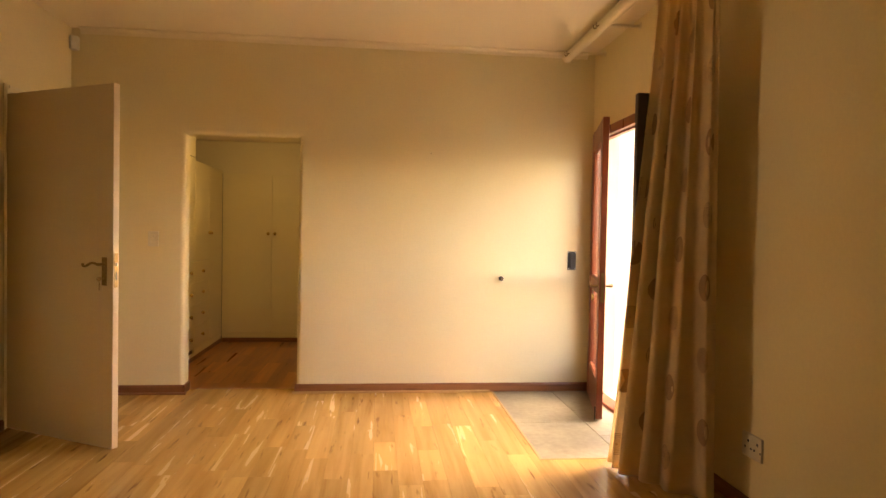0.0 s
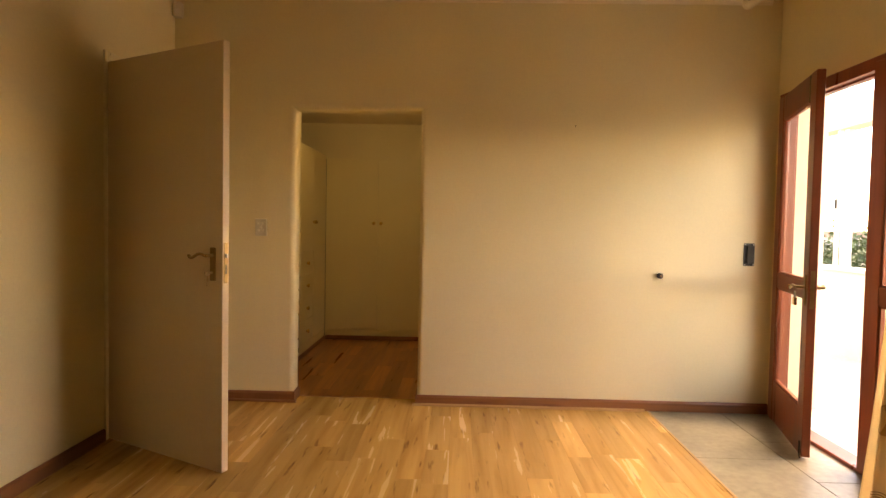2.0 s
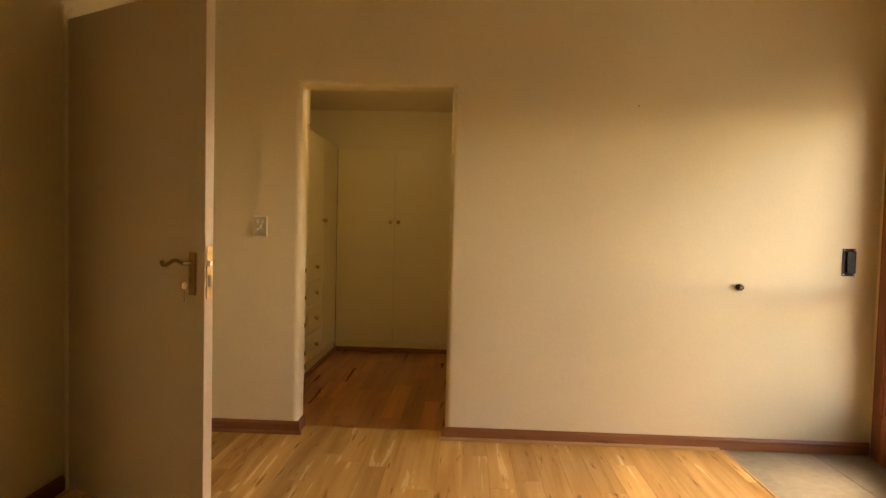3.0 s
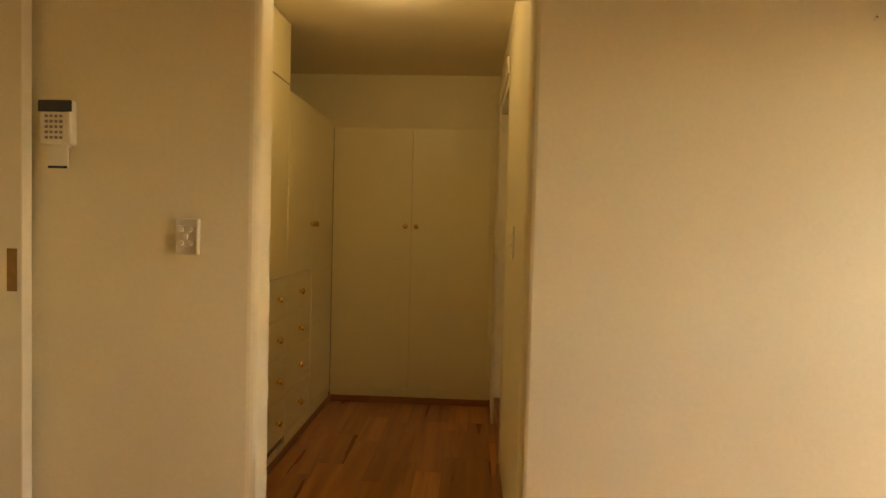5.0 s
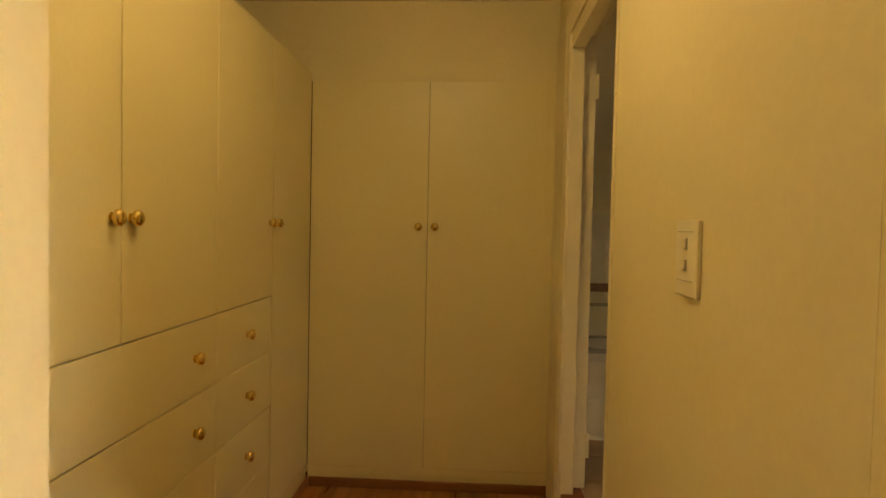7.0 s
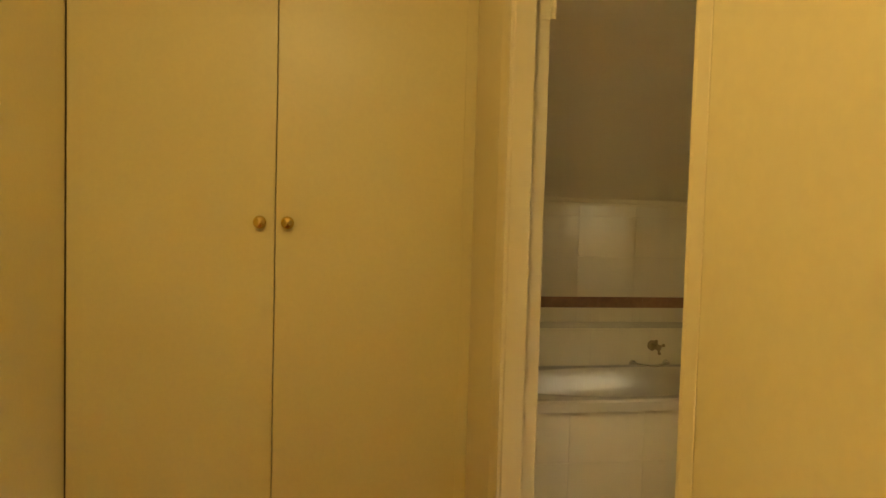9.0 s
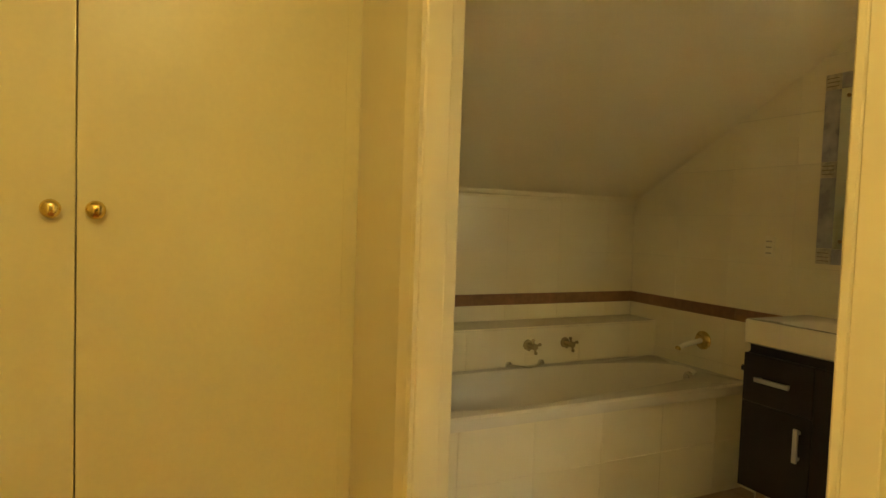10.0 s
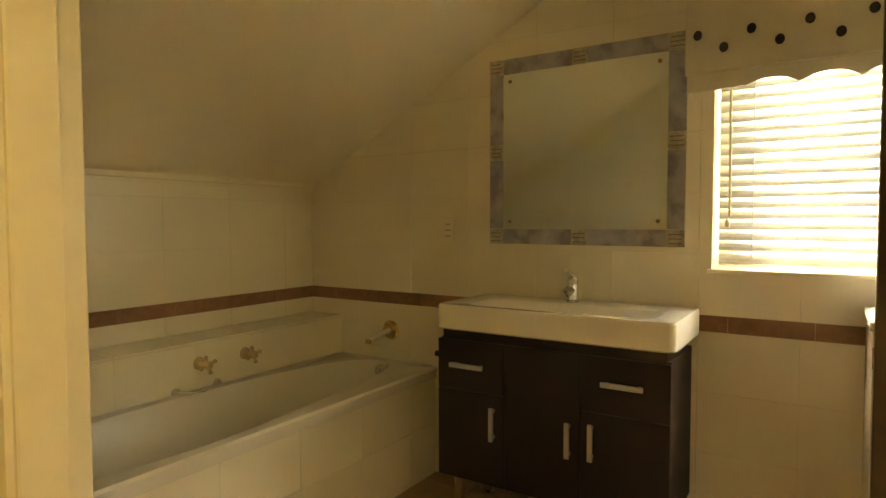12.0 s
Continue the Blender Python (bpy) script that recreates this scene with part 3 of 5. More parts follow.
pir = thing("alarm_sensor", (XL + 0.05, YB, 2.70), "small ivory alarm sensor in the ceiling corner", "sensor")
bm = prism(bmesh.new(), [(XL + 0.004, YB), (XL + 0.004, YB - 0.05), (XL + 0.03, YB - 0.068), (XL + 0.062, YB - 0.045), (XL + 0.062, YB)], "z", 2.655, 2.755)
bmesh.ops.bevel(bm, geom=bm.edges[:], offset=0.004, segments=2, affect="EDGES")
part("housing", bm, M_PLASTIC, pir)
bm = prism(bmesh.new(), [(XL + 0.012, YB - 0.057), (XL + 0.03, YB - 0.0695), (XL + 0.055, YB - 0.051), (XL + 0.05, YB - 0.049)], "z", 2.672, 2.706)
part("lens", bm, M_CERAMIC, pir, "milky white sensor lens")

stop = thing("wall_door_stop", (1.003, YB, 0.942), "dark round rubber door stop on the wall", "door stop")
part("buffer", turned(bmesh.new(), (1.003, YB, 0.942), (0, -1, 0), [(0, 0.015), (0.004, 0.019), (0.026, 0.019), (0.034, 0.016), (0.037, 0.010)]), M_RUBBER, stop, smooth=True)
part("screw", turned(bmesh.new(), (1.003, YB - 0.037, 0.942), (0, -1, 0), [(-0.001, 0.006), (0.001, 0.006), (0.002, 0.004)], 10), M_OLDBRASS, stop)

keep = thing("bolt_keep_plate", (1.607, YB, 1.10), "black metal keep plate with four screws on the wall", "lock plate")
part("plate", boxed(1.571, 1.643, YB - 0.005, YB, 1.022, 1.177, 0.002, 1), M_BLACK, keep)
part("raised_keep", boxed(1.589, 1.637, YB - 0.022, YB - 0.004, 1.040, 1.160, 0.003, 2), M_BLACK, keep)
for x in (1.579, 1.636):
    for z in (1.031, 1.168):
        part("screw", turned(bmesh.new(), (x, YB - 0.0045, z), (0, -1, 0), [(0, 0.005), (0.002, 0.005), (0.003, 0.003)], 10), M_STEEL, keep)

nail = thing("wall_hook", (0.40, YB, 1.955), "small brass picture nail in the wall", "hook")
part("shank", tube(bmesh.new(), (0.40, YB, 1.955), (0.40, YB - 0.012, 1.958), 0.0016), M_OLDBRASS, nail)
part("head", turned(bmesh.new(), (0.40, YB - 0.0115, 1.958), (0, -1, 0.2), [(0, 0.0035), (0.0015, 0.0035)], 10), M_OLDBRASS, nail)

sock = thing("power_socket", (XR, 2.32, 0.324), "ivory plastic double three-pin power socket on the wall", "socket")
part("plate", boxed(XR - 0.012, XR, 2.245, 2.395, 0.268, 0.380, 0.004, 3), M_PLASTIC, sock)
for y, z, r in ((2.345, 0.345, 0.007), (2.322, 0.312, 0.006), (2.368, 0.312, 0.006), (2.275, 0.345, 0.007), (2.252, 0.312, 0.005), (2.298, 0.312, 0.006)):
    part("pin_hole", turned(bmesh.new(), (XR - 0.0115, y, z), (-1, 0, 0), [(0, r), (0.001, r)], 12), M_BLACK, sock)

# ---- bedroom: balcony doors ----
dfr = thing("door_2", (XR + 0.08, 3.6, 0), "reddish mahogany balcony door with two glass panes, ajar", "door", kind="structure")
FX0, FX1 = XR - 0.008, XR + 0.075
part("door_frame", frame_bars(bmesh.new(), "x", FX0, FX1, LY0, LY1, LH, 0.070), M_MAHOG, dfr)
part("rebate", frame_bars(bmesh.new(), "x", FX0 + 0.045, FX1 + 0.012, LY0 + 0.053, LY1 - 0.053, LH - 0.068, 0.014), M_MAHOG, dfr)
bm = boxed(FX0 - 0.02, FX1 + 0.02, LY0 + 0.055, LY1 - 0.055, -0.004, 0.018, 0.006, 2)
part("threshold", bm, M_MAHOG, dfr, "worn mahogany threshold")

GW, GT = 0.795, 0.044
RAILS = ((0.015, 0.275), (0.895, 0.99), (1.99, 2.145))


def glazed_leaf(m, parent_label, handle, GW=0.795):
    """A stile-and-rail leaf along +x of its own plane, with an upper and a lower pane."""
    lf = part("door_leaf", at_leaf(boxed(0, 0.105, -GT, 0, 0.015, 2.145, 0.003, 1), m), M_MAHOG, dfr, parent_label)
    part("stile", at_leaf(boxed(GW - 0.105, GW, -GT, 0, 0.015, 2.145, 0.003, 1), m), M_MAHOG, lf)
    for a, b in RAILS:
        part("rail", at_leaf(boxed(0.1049, GW - 0.1049, -GT + 0.002, -0.002, a, b, 0.003, 1), m), M_MAHOG, lf)
    for a, b in ((0.275, 0.895), (0.99, 1.99)):
        bm = bmesh.new()
        for x0, x1, z0, z1 in ((0.105, 0.117, a, b), (GW - 0.117, GW - 0.105, a, b), (0.117, GW - 0.117, a, a + 0.012), (0.117, GW - 0.117, b - 0.012, b)):
            box(bm, x0, x1, -GT * 0.8, -GT * 0.2, z0, z1, 0.003, 1)
        part("glazing_bead", at_leaf(bm, m), M_MAHOG, lf)
        pane = part("pane", at_leaf(boxed(0.112, GW - 0.112, -GT * 0.55, -GT * 0.45, a + 0.006, b - 0.006), m), M_GLASS, lf, "clear glass pane")
        pane.visible_shadow = False
    if handle:
        for s, y in ((-1, -GT), (1, 0.0)):
            part("handle_plate", at_leaf(boxed(GW - 0.072, GW - 0.034, min(y, y + s * 0.006), max(y, y + s * 0.006), 0.855, 1.025, 0.003, 2), m), M_OLDBRASS, lf, "aged brass handle plate")
            part("lever", at_leaf(lever(bmesh.new(), s, 0.955, GW - 0.053, y + s * 0.004), m), M_OLDBRASS, lf, "aged brass lever handle", True)
        part("latch_plate", at_leaf(boxed(GW, GW + 0.003, -GT * 0.75, -GT * 0.25, 0.84, 1.05), m), M_OLDBRASS, lf)
        bolt = bmesh.new()
        tube(bolt, (GW - 0.02, -GT - 0.006, 0.02), (GW - 0.02, -GT - 0.006, 0.10), 0.005)
        tube(bolt, (GW - 0.02, -GT - 0.006, 0.03), (GW + 0.02, -GT - 0.012, 0.018), 0.004)
        part("floor_bolt", at_leaf(bolt, m), M_BLACK, lf, "small black floor bolt")
    return lf


HGX, HGY = XR + 0.010, LY1 - 0.057
a1 = math.atan2(3.745 - HGY, 1.577 - HGX)
leaf_a = Matrix.Translation((HGX, HGY, 0)) @ Matrix.Rotation(a1, 4, "Z")
glazed_leaf(leaf_a, "mahogany leaf standing ajar", True)
leaf_b = Matrix.Translation((XR - 0.028, LY0 + 0.058, 0)) @ Matrix.Rotation(math.pi / 2, 4, "Z")
glazed_leaf(leaf_b, "closed mahogany leaf", False, 0.755)

# padlock hanging from the lever of the open leaf
lock_at = leaf_a @ Vector((GW - 0.135, -GT - 0.030, 0.890))
pl = thing("padlock", lock_at, "small brass padlock hanging from the door handle", "padlock")
dirx = (leaf_a.to_3x3() @ Vector((1, 0, 0))).normalized()
bm = boxed(-0.020, 0.020, -0.008, 0.008, -0.045, 0.0, 0.004, 2)
part("body", at_leaf(bm, Matrix.Translation(lock_at) @ Matrix.Rotation(a1, 4, "Z")), M_BRASS, pl)
pts = [(0.012 * math.cos(math.pi * i / 10), 0, 0.022 + 0.012 * math.sin(math.pi * i / 10)) for i in range(11)]
bm = swept(bmesh.new(), [(0.012, 0, -0.004)] + pts + [(-0.012, 0, -0.004)], 0.003, 8)
part("shackle", at_leaf(bm, Matrix.Translation(lock_at) @ Matrix.Rotation(a1, 4, "Z")), M_STEEL, pl, smooth=True)

# dark shutter panel folded into the room behind the curtain
sh = thing("shutter_panel", (1.60, 2.86, 0), "dark-stained wooden shutter panel folded open beside the curtain", "shutter")
SX = 1.392
part("stile", boxed(SX, SX + 0.07, 2.86, 2.90, 0.015, 2.10, 0.003, 1), M_DARKWOOD, sh)
part("stile", boxed(XR - 0.08, XR - 0.01, 2.86, 2.90, 0.015, 2.10, 0.003, 1), M_DARKWOOD, sh)
for a, b in ((0.015, 0.15), (1.0, 1.1), (2.00, 2.10)):
    part("rail", boxed(SX + 0.0699, XR - 0.0799, 2.862, 2.898, a, b, 0.003, 1), M_DARKWOOD, sh)
for a, b in ((0.15, 1.0), (1.1, 2.00)):
    part("panel", boxed(SX + 0.069, XR - 0.079, 2.872, 2.888, a - 0.001, b + 0.001), M_DARKWOOD, sh)

# ---- curtain and pole ----
pole = thing("curtain_pole", (1.55, 3.4, 2.72), "thick cream-painted wooden curtain pole on hook brackets", "curtain pole")
PX, PZ = 1.500, 2.765
bm = bmesh.new()
tube(bm, (PX, 2.35, PZ), (PX, 4.50, PZ), 0.038, n=24)
part("rod", bm, M_TRIM, pole, smooth=True)
part("end_cap", turned(bmesh.new(), (PX, 4.498, PZ), (0, 1, 0), [(0, 0.040), (0.012, 0.042), (0.02, 0.036), (0.026, 0.02)], 24), M_TRIM, pole, smooth=True)
for y in (4.37, 3.72, 3.05):
    bm = bmesh.new()
    tube(bm, (PX + 0.036, y, PZ), (XR, y, PZ + 0.005), 0.010)
    turned(bm, (XR, y, PZ + 0.005), (-1, 0, 0), [(0, 0.024), (0.006, 0.022), (0.008, 0.012)], 14)
    part("bracket", bm, M_TRIM, pole)
    for dy in (-0.025, 0.025):
        bm = swept(bmesh.new(), [(PX - 0.036, y + dy, PZ - 0.012), (PX - 0.052, y + dy, PZ - 0.020), (PX - 0.058, y + dy, PZ - 0.012), (PX - 0.056, y + dy, PZ + 0.004)], 0.004, 8)
        part("hook", bm, M_OLDBRASS, pole, "small brass curtain hook")

CZ1 = PZ - 0.02


def curtain_point(u, v):
    """u along the cloth from its free edge to the wall side, v from the hem up."""
    flare = (1 - v) ** 1.4
    y = 2.915 - u * 0.50 + 0.02 * flare - 0.05 * u * flare
    x = 1.508 + 0.085 * u - flare * (0.205 - 0.25 * u * u) - 0.10 * (1 - abs(2 * v - 1)) * (1 - u) * 0.3
    amp = 0.030 * (0.55 + 0.45 * math.sin(3.1 * u + 0.6)) * (0.75 + 0.35 * flare)
    amp *= min(1.0, 0.12 + max(0.0, 1 - u) / 0.24)
    x += amp * math.sin(2 * math.pi * (5.2 * u + 0.25 * math.sin(4 * u)) + 0.5 * v + 0.6 * math.sin(2.2 * v + 5 * u))
    y += 0.022 * math.cos(2 * math.pi * 5.2 * u * 0.96 + 0.8 * v) * (0.6 + 0.4 * v)
    x += 0.012 * math.sin(17 * u + 4 * v) * flare
    return Vector((x, y, 0.022 + v * (CZ1 - 0.022)))


def cloth_normal(u, v):
    a = curtain_point(u + 0.004, v) - curtain_point(u - 0.004, v)
    b = curtain_point(u, v + 0.004) - curtain_point(u, v - 0.004)
    n = a.cross(b).normalized()
    return n if n.x < 0 else -n


curtain = thing("curtain", (1.45, 2.7, 0), "floor-length cream curtain with brown circle motifs, drawn aside", "curtain")
bm = bmesh.new()
NU, NV = 150, 48
grid = [[bm.verts.new(curtain_point(i / NU, j / NV)) for j in range(NV + 1)] for i in range(NU + 1)]
for i in range(NU):
    for j in range(NV):
        bm.faces.new((grid[i][j], grid[i + 1][j], grid[i + 1][j + 1], grid[i][j + 1]))
cloth = part("cloth", bm, M_CURTAIN, curtain, smooth=True)
sol = cloth.modifiers.new("thickness", "SOLIDIFY")
sol.thickness = 0.004
sol.offset = 0


def motif(u0, v0, ru, rings):
    """Printed rings that follow the folds."""
    bm = bmesh.new()
    height = CZ1
    rv = ru * 1.12 / height
    for r0, r1 in rings:
        inner, outer = [], []
        for k in range(28):
            t = 2 * math.pi * k / 28
            for ring, r in ((inner, r0), (outer, r1)):
                u, v = min(0.995, max(0.005, u0 + ru * r * math.cos(t))), v0 + rv * r * math.sin(t)
                ring.append(bm.verts.new(curtain_point(u, v) + cloth_normal(u, v) * 0.0045))
        for k in range(28):
            bm.faces.new((inner[k], inner[(k + 1) % 28], outer[(k + 1) % 28], outer[k]))
    return bm


RINGS = [(0.02, 0.14)] + [(0.26 + i * 0.15, 0.315 + i * 0.15) for i in range(5)]
SOLID = [(0.02, 1.0)]
for col, (u0, v0) in enumerate(((0.90, 0.123), (0.64, 0.06), (0.38, 0.11), (0.13, 0.05))):
    for k in range(7):
        part("motif", motif(u0 + 0.012 * math.sin(5 * k + col), v0 + 0.130 * k, 0.060, RINGS if (k + col) % 2 else SOLID), M_MOTIF if (k + col) % 2 else M_MOTIFPALE, curtain, "brown ringed circle" if (k + col) % 2 else "pale brown filled circle")

# ---- dressing passage: cupboards ----
def knob(at, axis, parent):
    return part("knob", turned(bmesh.new(), at, axis, [(-0.0005, 0.012), (0.002, 0.012), (0.004, 0.008), (0.007, 0.008), (0.009, 0.0145), (0.013, 0.0180), (0.018, 0.0190), (0.023, 0.0175), (0.027, 0.0130), (0.0295, 0.007)], 20), M_BRASS, parent, "polished brass knob", True)


DT = 0.018


def x_front(name, y0, y1, z0, z1, parent, knobs, label=""):
    """A door or drawer front on the cupboards along the west side."""
    g = 0.0019
    ob = part(name, boxed(CX - DT, CX, y0 + g, y1 - g, z0 + g, z1 - g, 0.0012, 1), M_CAB, parent, label)
    for y, z in knobs:
        knob((CX, y, z), (1, 0, 0), ob)
    return ob


Y0, Y1, Y2, Y3 = 4.78, 5.855, 6.365, 6.905
DZ = (0.115, 0.338, 0.555, 0.770, 0.985)
YM = 5.352
u1 = thing("wardrobe_unit", (-2.1, 5.3, 0), "tall cream laminate cupboard with double doors above four wide drawers", "cupboard")
# carcass coloured dark so the joints between the cream fronts look shaded
part("carcass", boxed(-2.41, CX - DT - 0.002, Y0, Y1, 0.07, HC - 0.002), M_GAPSHADE, u1)
part("side_panel", boxed(CX - DT - 0.001, CX - 0.001, Y0 - 0.045, Y0 - 0.001, 0.07, HC - 0.002), M_CAB, u1)
part("plinth", boxed(-2.41, CX - 0.008, Y0, Y1, 0, 0.0695), M_CAB, u1)
part("floor_strip", boxed(CX - 0.0075, CX + 0.004, Y0, Y1, 0, 0.042, 0.004, 1), M_BASEY, u1)
for i in range(4):
    x_front("drawer", Y0, Y1, DZ[i], DZ[i + 1], u1, [(5.712, (DZ[i] + DZ[i + 1]) / 2), (4.93, (DZ[i] + DZ[i + 1]) / 2)])
x_front("door", Y0, YM, 0.985, 2.008, u1, [(YM - 0.038, 1.270)])
x_front("door", YM, Y1, 0.985, 2.008, u1, [(YM + 0.036, 1.270)])
x_front("upper_door", Y0, YM, 2.012, HC - 0.004, u1, [(YM - 0.04, 2.16)])
x_front("upper_door", YM, Y1, 2.012, HC - 0.004, u1, [(YM + 0.04, 2.16)])
part("end_panel", boxed(-2.41, CX, Y1, Y1 + 0.004, 1.985, HC - 0.002), M_CAB, u1)

u2 = thing("wardrobe_unit", (-2.1, 6.1, 0), "cream laminate cupboard with a door above four narrow drawers", "cupboard")
part("carcass", boxed(-2.41, CX - DT - 0.002, Y1 + 0.0002, Y2, 0.07, 1.958), M_GAPSHADE, u2)
part("top_panel", boxed(-2.41, CX - 0.001, Y1 + 0.005, Y2, 1.9805, 1.984), M_CAB, u2)
part("plinth", boxed(-2.41, CX - 0.008, Y1 + 0.0002, Y2, 0, 0.0695), M_CAB, u2)
part("floor_strip", boxed(CX - 0.0075, CX + 0.004, Y1 + 0.0002, Y2, 0, 0.042, 0.004, 1), M_BASEY, u2)
for i in range(4):
    x_front("drawer", Y1, Y2 - 0.012, DZ[i], DZ[i + 1], u2, [(6.108, (DZ[i] + DZ[i + 1]) / 2)])
x_front("door", Y1, Y2 - 0.0005, 0.985, 1.980, u2, [(Y2 - 0.035, 1.270)])
u3 = thing("wardrobe_unit", (-2.1, 6.65, 0), "tall cream laminate cupboard with one full-height door in the corner", "cupboard")
part("carcass", boxed(-2.41, CX - DT - 0.002, Y2 + 0.0002, Y3 - 0.002, 0.07, 1.958), M_GAPSHADE, u3)
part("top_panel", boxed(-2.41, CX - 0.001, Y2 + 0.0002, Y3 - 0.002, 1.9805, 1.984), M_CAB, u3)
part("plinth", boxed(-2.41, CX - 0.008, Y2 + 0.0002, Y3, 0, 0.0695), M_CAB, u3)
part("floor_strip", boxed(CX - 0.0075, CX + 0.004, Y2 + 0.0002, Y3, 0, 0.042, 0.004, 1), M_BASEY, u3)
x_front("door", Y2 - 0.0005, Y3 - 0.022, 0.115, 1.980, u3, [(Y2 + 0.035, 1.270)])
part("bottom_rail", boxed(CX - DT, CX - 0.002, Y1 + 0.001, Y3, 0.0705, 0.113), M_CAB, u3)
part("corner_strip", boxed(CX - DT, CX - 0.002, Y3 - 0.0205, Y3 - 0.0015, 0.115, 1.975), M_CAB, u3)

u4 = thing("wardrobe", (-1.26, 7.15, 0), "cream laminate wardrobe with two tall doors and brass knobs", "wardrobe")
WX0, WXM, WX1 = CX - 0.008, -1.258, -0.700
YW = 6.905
part("carcass", boxed(CX - 0.016, CW - 0.002, YW + DT + 0.002, CY - 0.002, 0.07, 1.955), M_GAPSHADE, u4)
part("top_panel", boxed(CX - 0.016, CW - 0.002, YW + 0.002, CY - 0.002, 1.9555, 1.9600), M_CAB, u4)
part("plinth", boxed(CX, CW - 0.002, YW + 0.010, CY - 0.01, 0, 0.0695), M_CAB, u4)
part("floor_strip", boxed(CX + 0.005, CW - 0.002, YW - 0.004, YW + 0.0095, 0, 0.046, 0.004, 1), M_BASE, u4)
part("bottom_rail", boxed(CX, CW - 0.002, YW + 0.002, YW + DT, 0.0705, 0.106), M_CAB, u4)
for x0, x1, kx in ((WX0 + 0.008, WXM, WXM - 0.042), (WXM, WX1, WXM + 0.036)):
    d = part("door", boxed(x0 + 0.0013, x1 - 0.0013, YW, YW + DT, 0.108, 1.955, 0.0012, 1), M_CAB, u4)
    knob((kx, YW, 1.268), (0, -1, 0), d)
part("scribe_panel", boxed(WX1 - 0.0006, CW - 0.002, YW + 0.003, YW + DT, 0.108, 1.955), M_CAB, u4)

bsw = thing("light_switch", (CW, 5.125, 1.215), "tall ivory plastic switch plate with two rockers on the passage wall", "switch")
part("plate", boxed(CW - 0.009, CW, 5.072, 5.178, 1.150, 1.284, 0.003, 3), M_PLASTIC, bsw)
for z in (1.206, 1.243):
    part("rocker", boxed(CW - 0.0135, CW - 0.0085, 5.118, 5.136, z - 0.010, z + 0.010, 0.002, 2), M_PLASTIC, bsw)
for z in (1.178, 1.264):
    part("groove", boxed(CW - 0.0095, CW - 0.0088, 5.090, 5.168, z - 0.0006, z + 0.0006), M_KEYS, bsw)

# ---- bathroom doorway ----
bdf = thing("door_3", (CW, 6.2, 0), "cream-painted timber door frame with moulded architrave", "door frame", kind="structure")
part("door_frame", frame_bars(bmesh.new(), "x", CW - 0.002, BX0 + 0.012, DY0, DY1, DH, 0.012), M_TRIM, bdf)
part("edge_bead", boxed(CW - 0.0035, CW - 0.0012, DY0 - 0.026, DY0 + 0.0002, 0, DH, 0.001, 1), M_TRIM, bdf)
SY = 6.530                      # face of the stop, against which the removed door closed
part("door_stop", boxed(CW - 0.004, CW + 0.052, SY, DY1 - 0.0119, 0, DH - 0.0125, 0.004, 2), M_TRIM, bdf)
part("head_stop", boxed(CW - 0.004, CW + 0.052, DY0 + 0.0121, SY - 0.0005, DH - 0.080, DH - 0.0121, 0.004, 2), M_TRIM, bdf)
part("architrave", architrave(bmesh.new(), "x", CW - 0.0042, -1, DY0, SY + 0.004, DH - 0.02, 0.085, 0.014, (False, True)), M_TRIM, bdf)
part("cover_board", boxed(CW - 0.012, CW - 0.0012, SY + 0.0905, YW - 0.001, 0, DH + 0.065, 0.003, 2), M_TRIM, bdf)
for z in (0.36, 1.86):
    bm = bmesh.new()
    tube(bm, (BX0 + 0.016, DY1 - 0.020, z - 0.05), (BX0 + 0.016, DY1 - 0.020, z + 0.05), 0.007)
    box(bm, BX0 - 0.018, BX0 + 0.011, DY1 - 0.0145, DY1 - 0.0122, z - 0.05, z + 0.05)
    part("hinge", bm, M_TRIM, bdf, "painted steel butt hinge")

cl = thing("ceiling_light", (-1.24, 5.24, HC), "small ceiling lamp holder with a bare bulb", "ceiling light")
part("base_plate", turned(bmesh.new(), (-1.24, 5.24, HC - 0.0005), (0, 0, -1), [(0, 0.05), (0.008, 0.05), (0.014, 0.03)], 24), M_TRIM, cl)
part("bulb_socket", turned(bmesh.new(), (-1.24, 5.24, HC - 0.013), (0, 0, -1), [(0, 0.02), (0.018, 0.018), (0.020, 0.012)], 18), M_PLASTIC, cl)


# ---- bathroom: bath ----
TY0, TYB, RZ = 7.170, 7.725, 0.638
TXA, TXB = BX0 + 0.002, BX1 - 0.008


def ring(n, cx, cy, a, b, p, z, wob=0.0):
    out = []
    for k in range(n):
        t = 2 * math.pi * k / n
        c, s = math.cos(t), math.sin(t)
        x = cx + a * math.copysign(abs(c) ** (2 / p), c)
        y = cy + b * math.copysign(abs(s) ** (2 / p), s)
        if s < 0:
            y += wob * math.sin(math.pi * (x - cx) / a) * (-s)
        out.append((x, y, z))
    return out


def lofted(bm, rings, cap_first=False, cap_last=True):
    vs = [[bm.verts.new(p) for p in r] for r in rings]
    n = len(vs[0])
    for p, c in zip(vs, vs[1:]):
        for i in range(n):
            bm.faces.new((p[i], p[(i + 1) % n], c[(i + 1) % n], c[i]))
    if cap_first:
        bm.faces.new(list(reversed(vs[0])))
    if cap_last:
        bm.faces.new(vs[-1])
    return bm


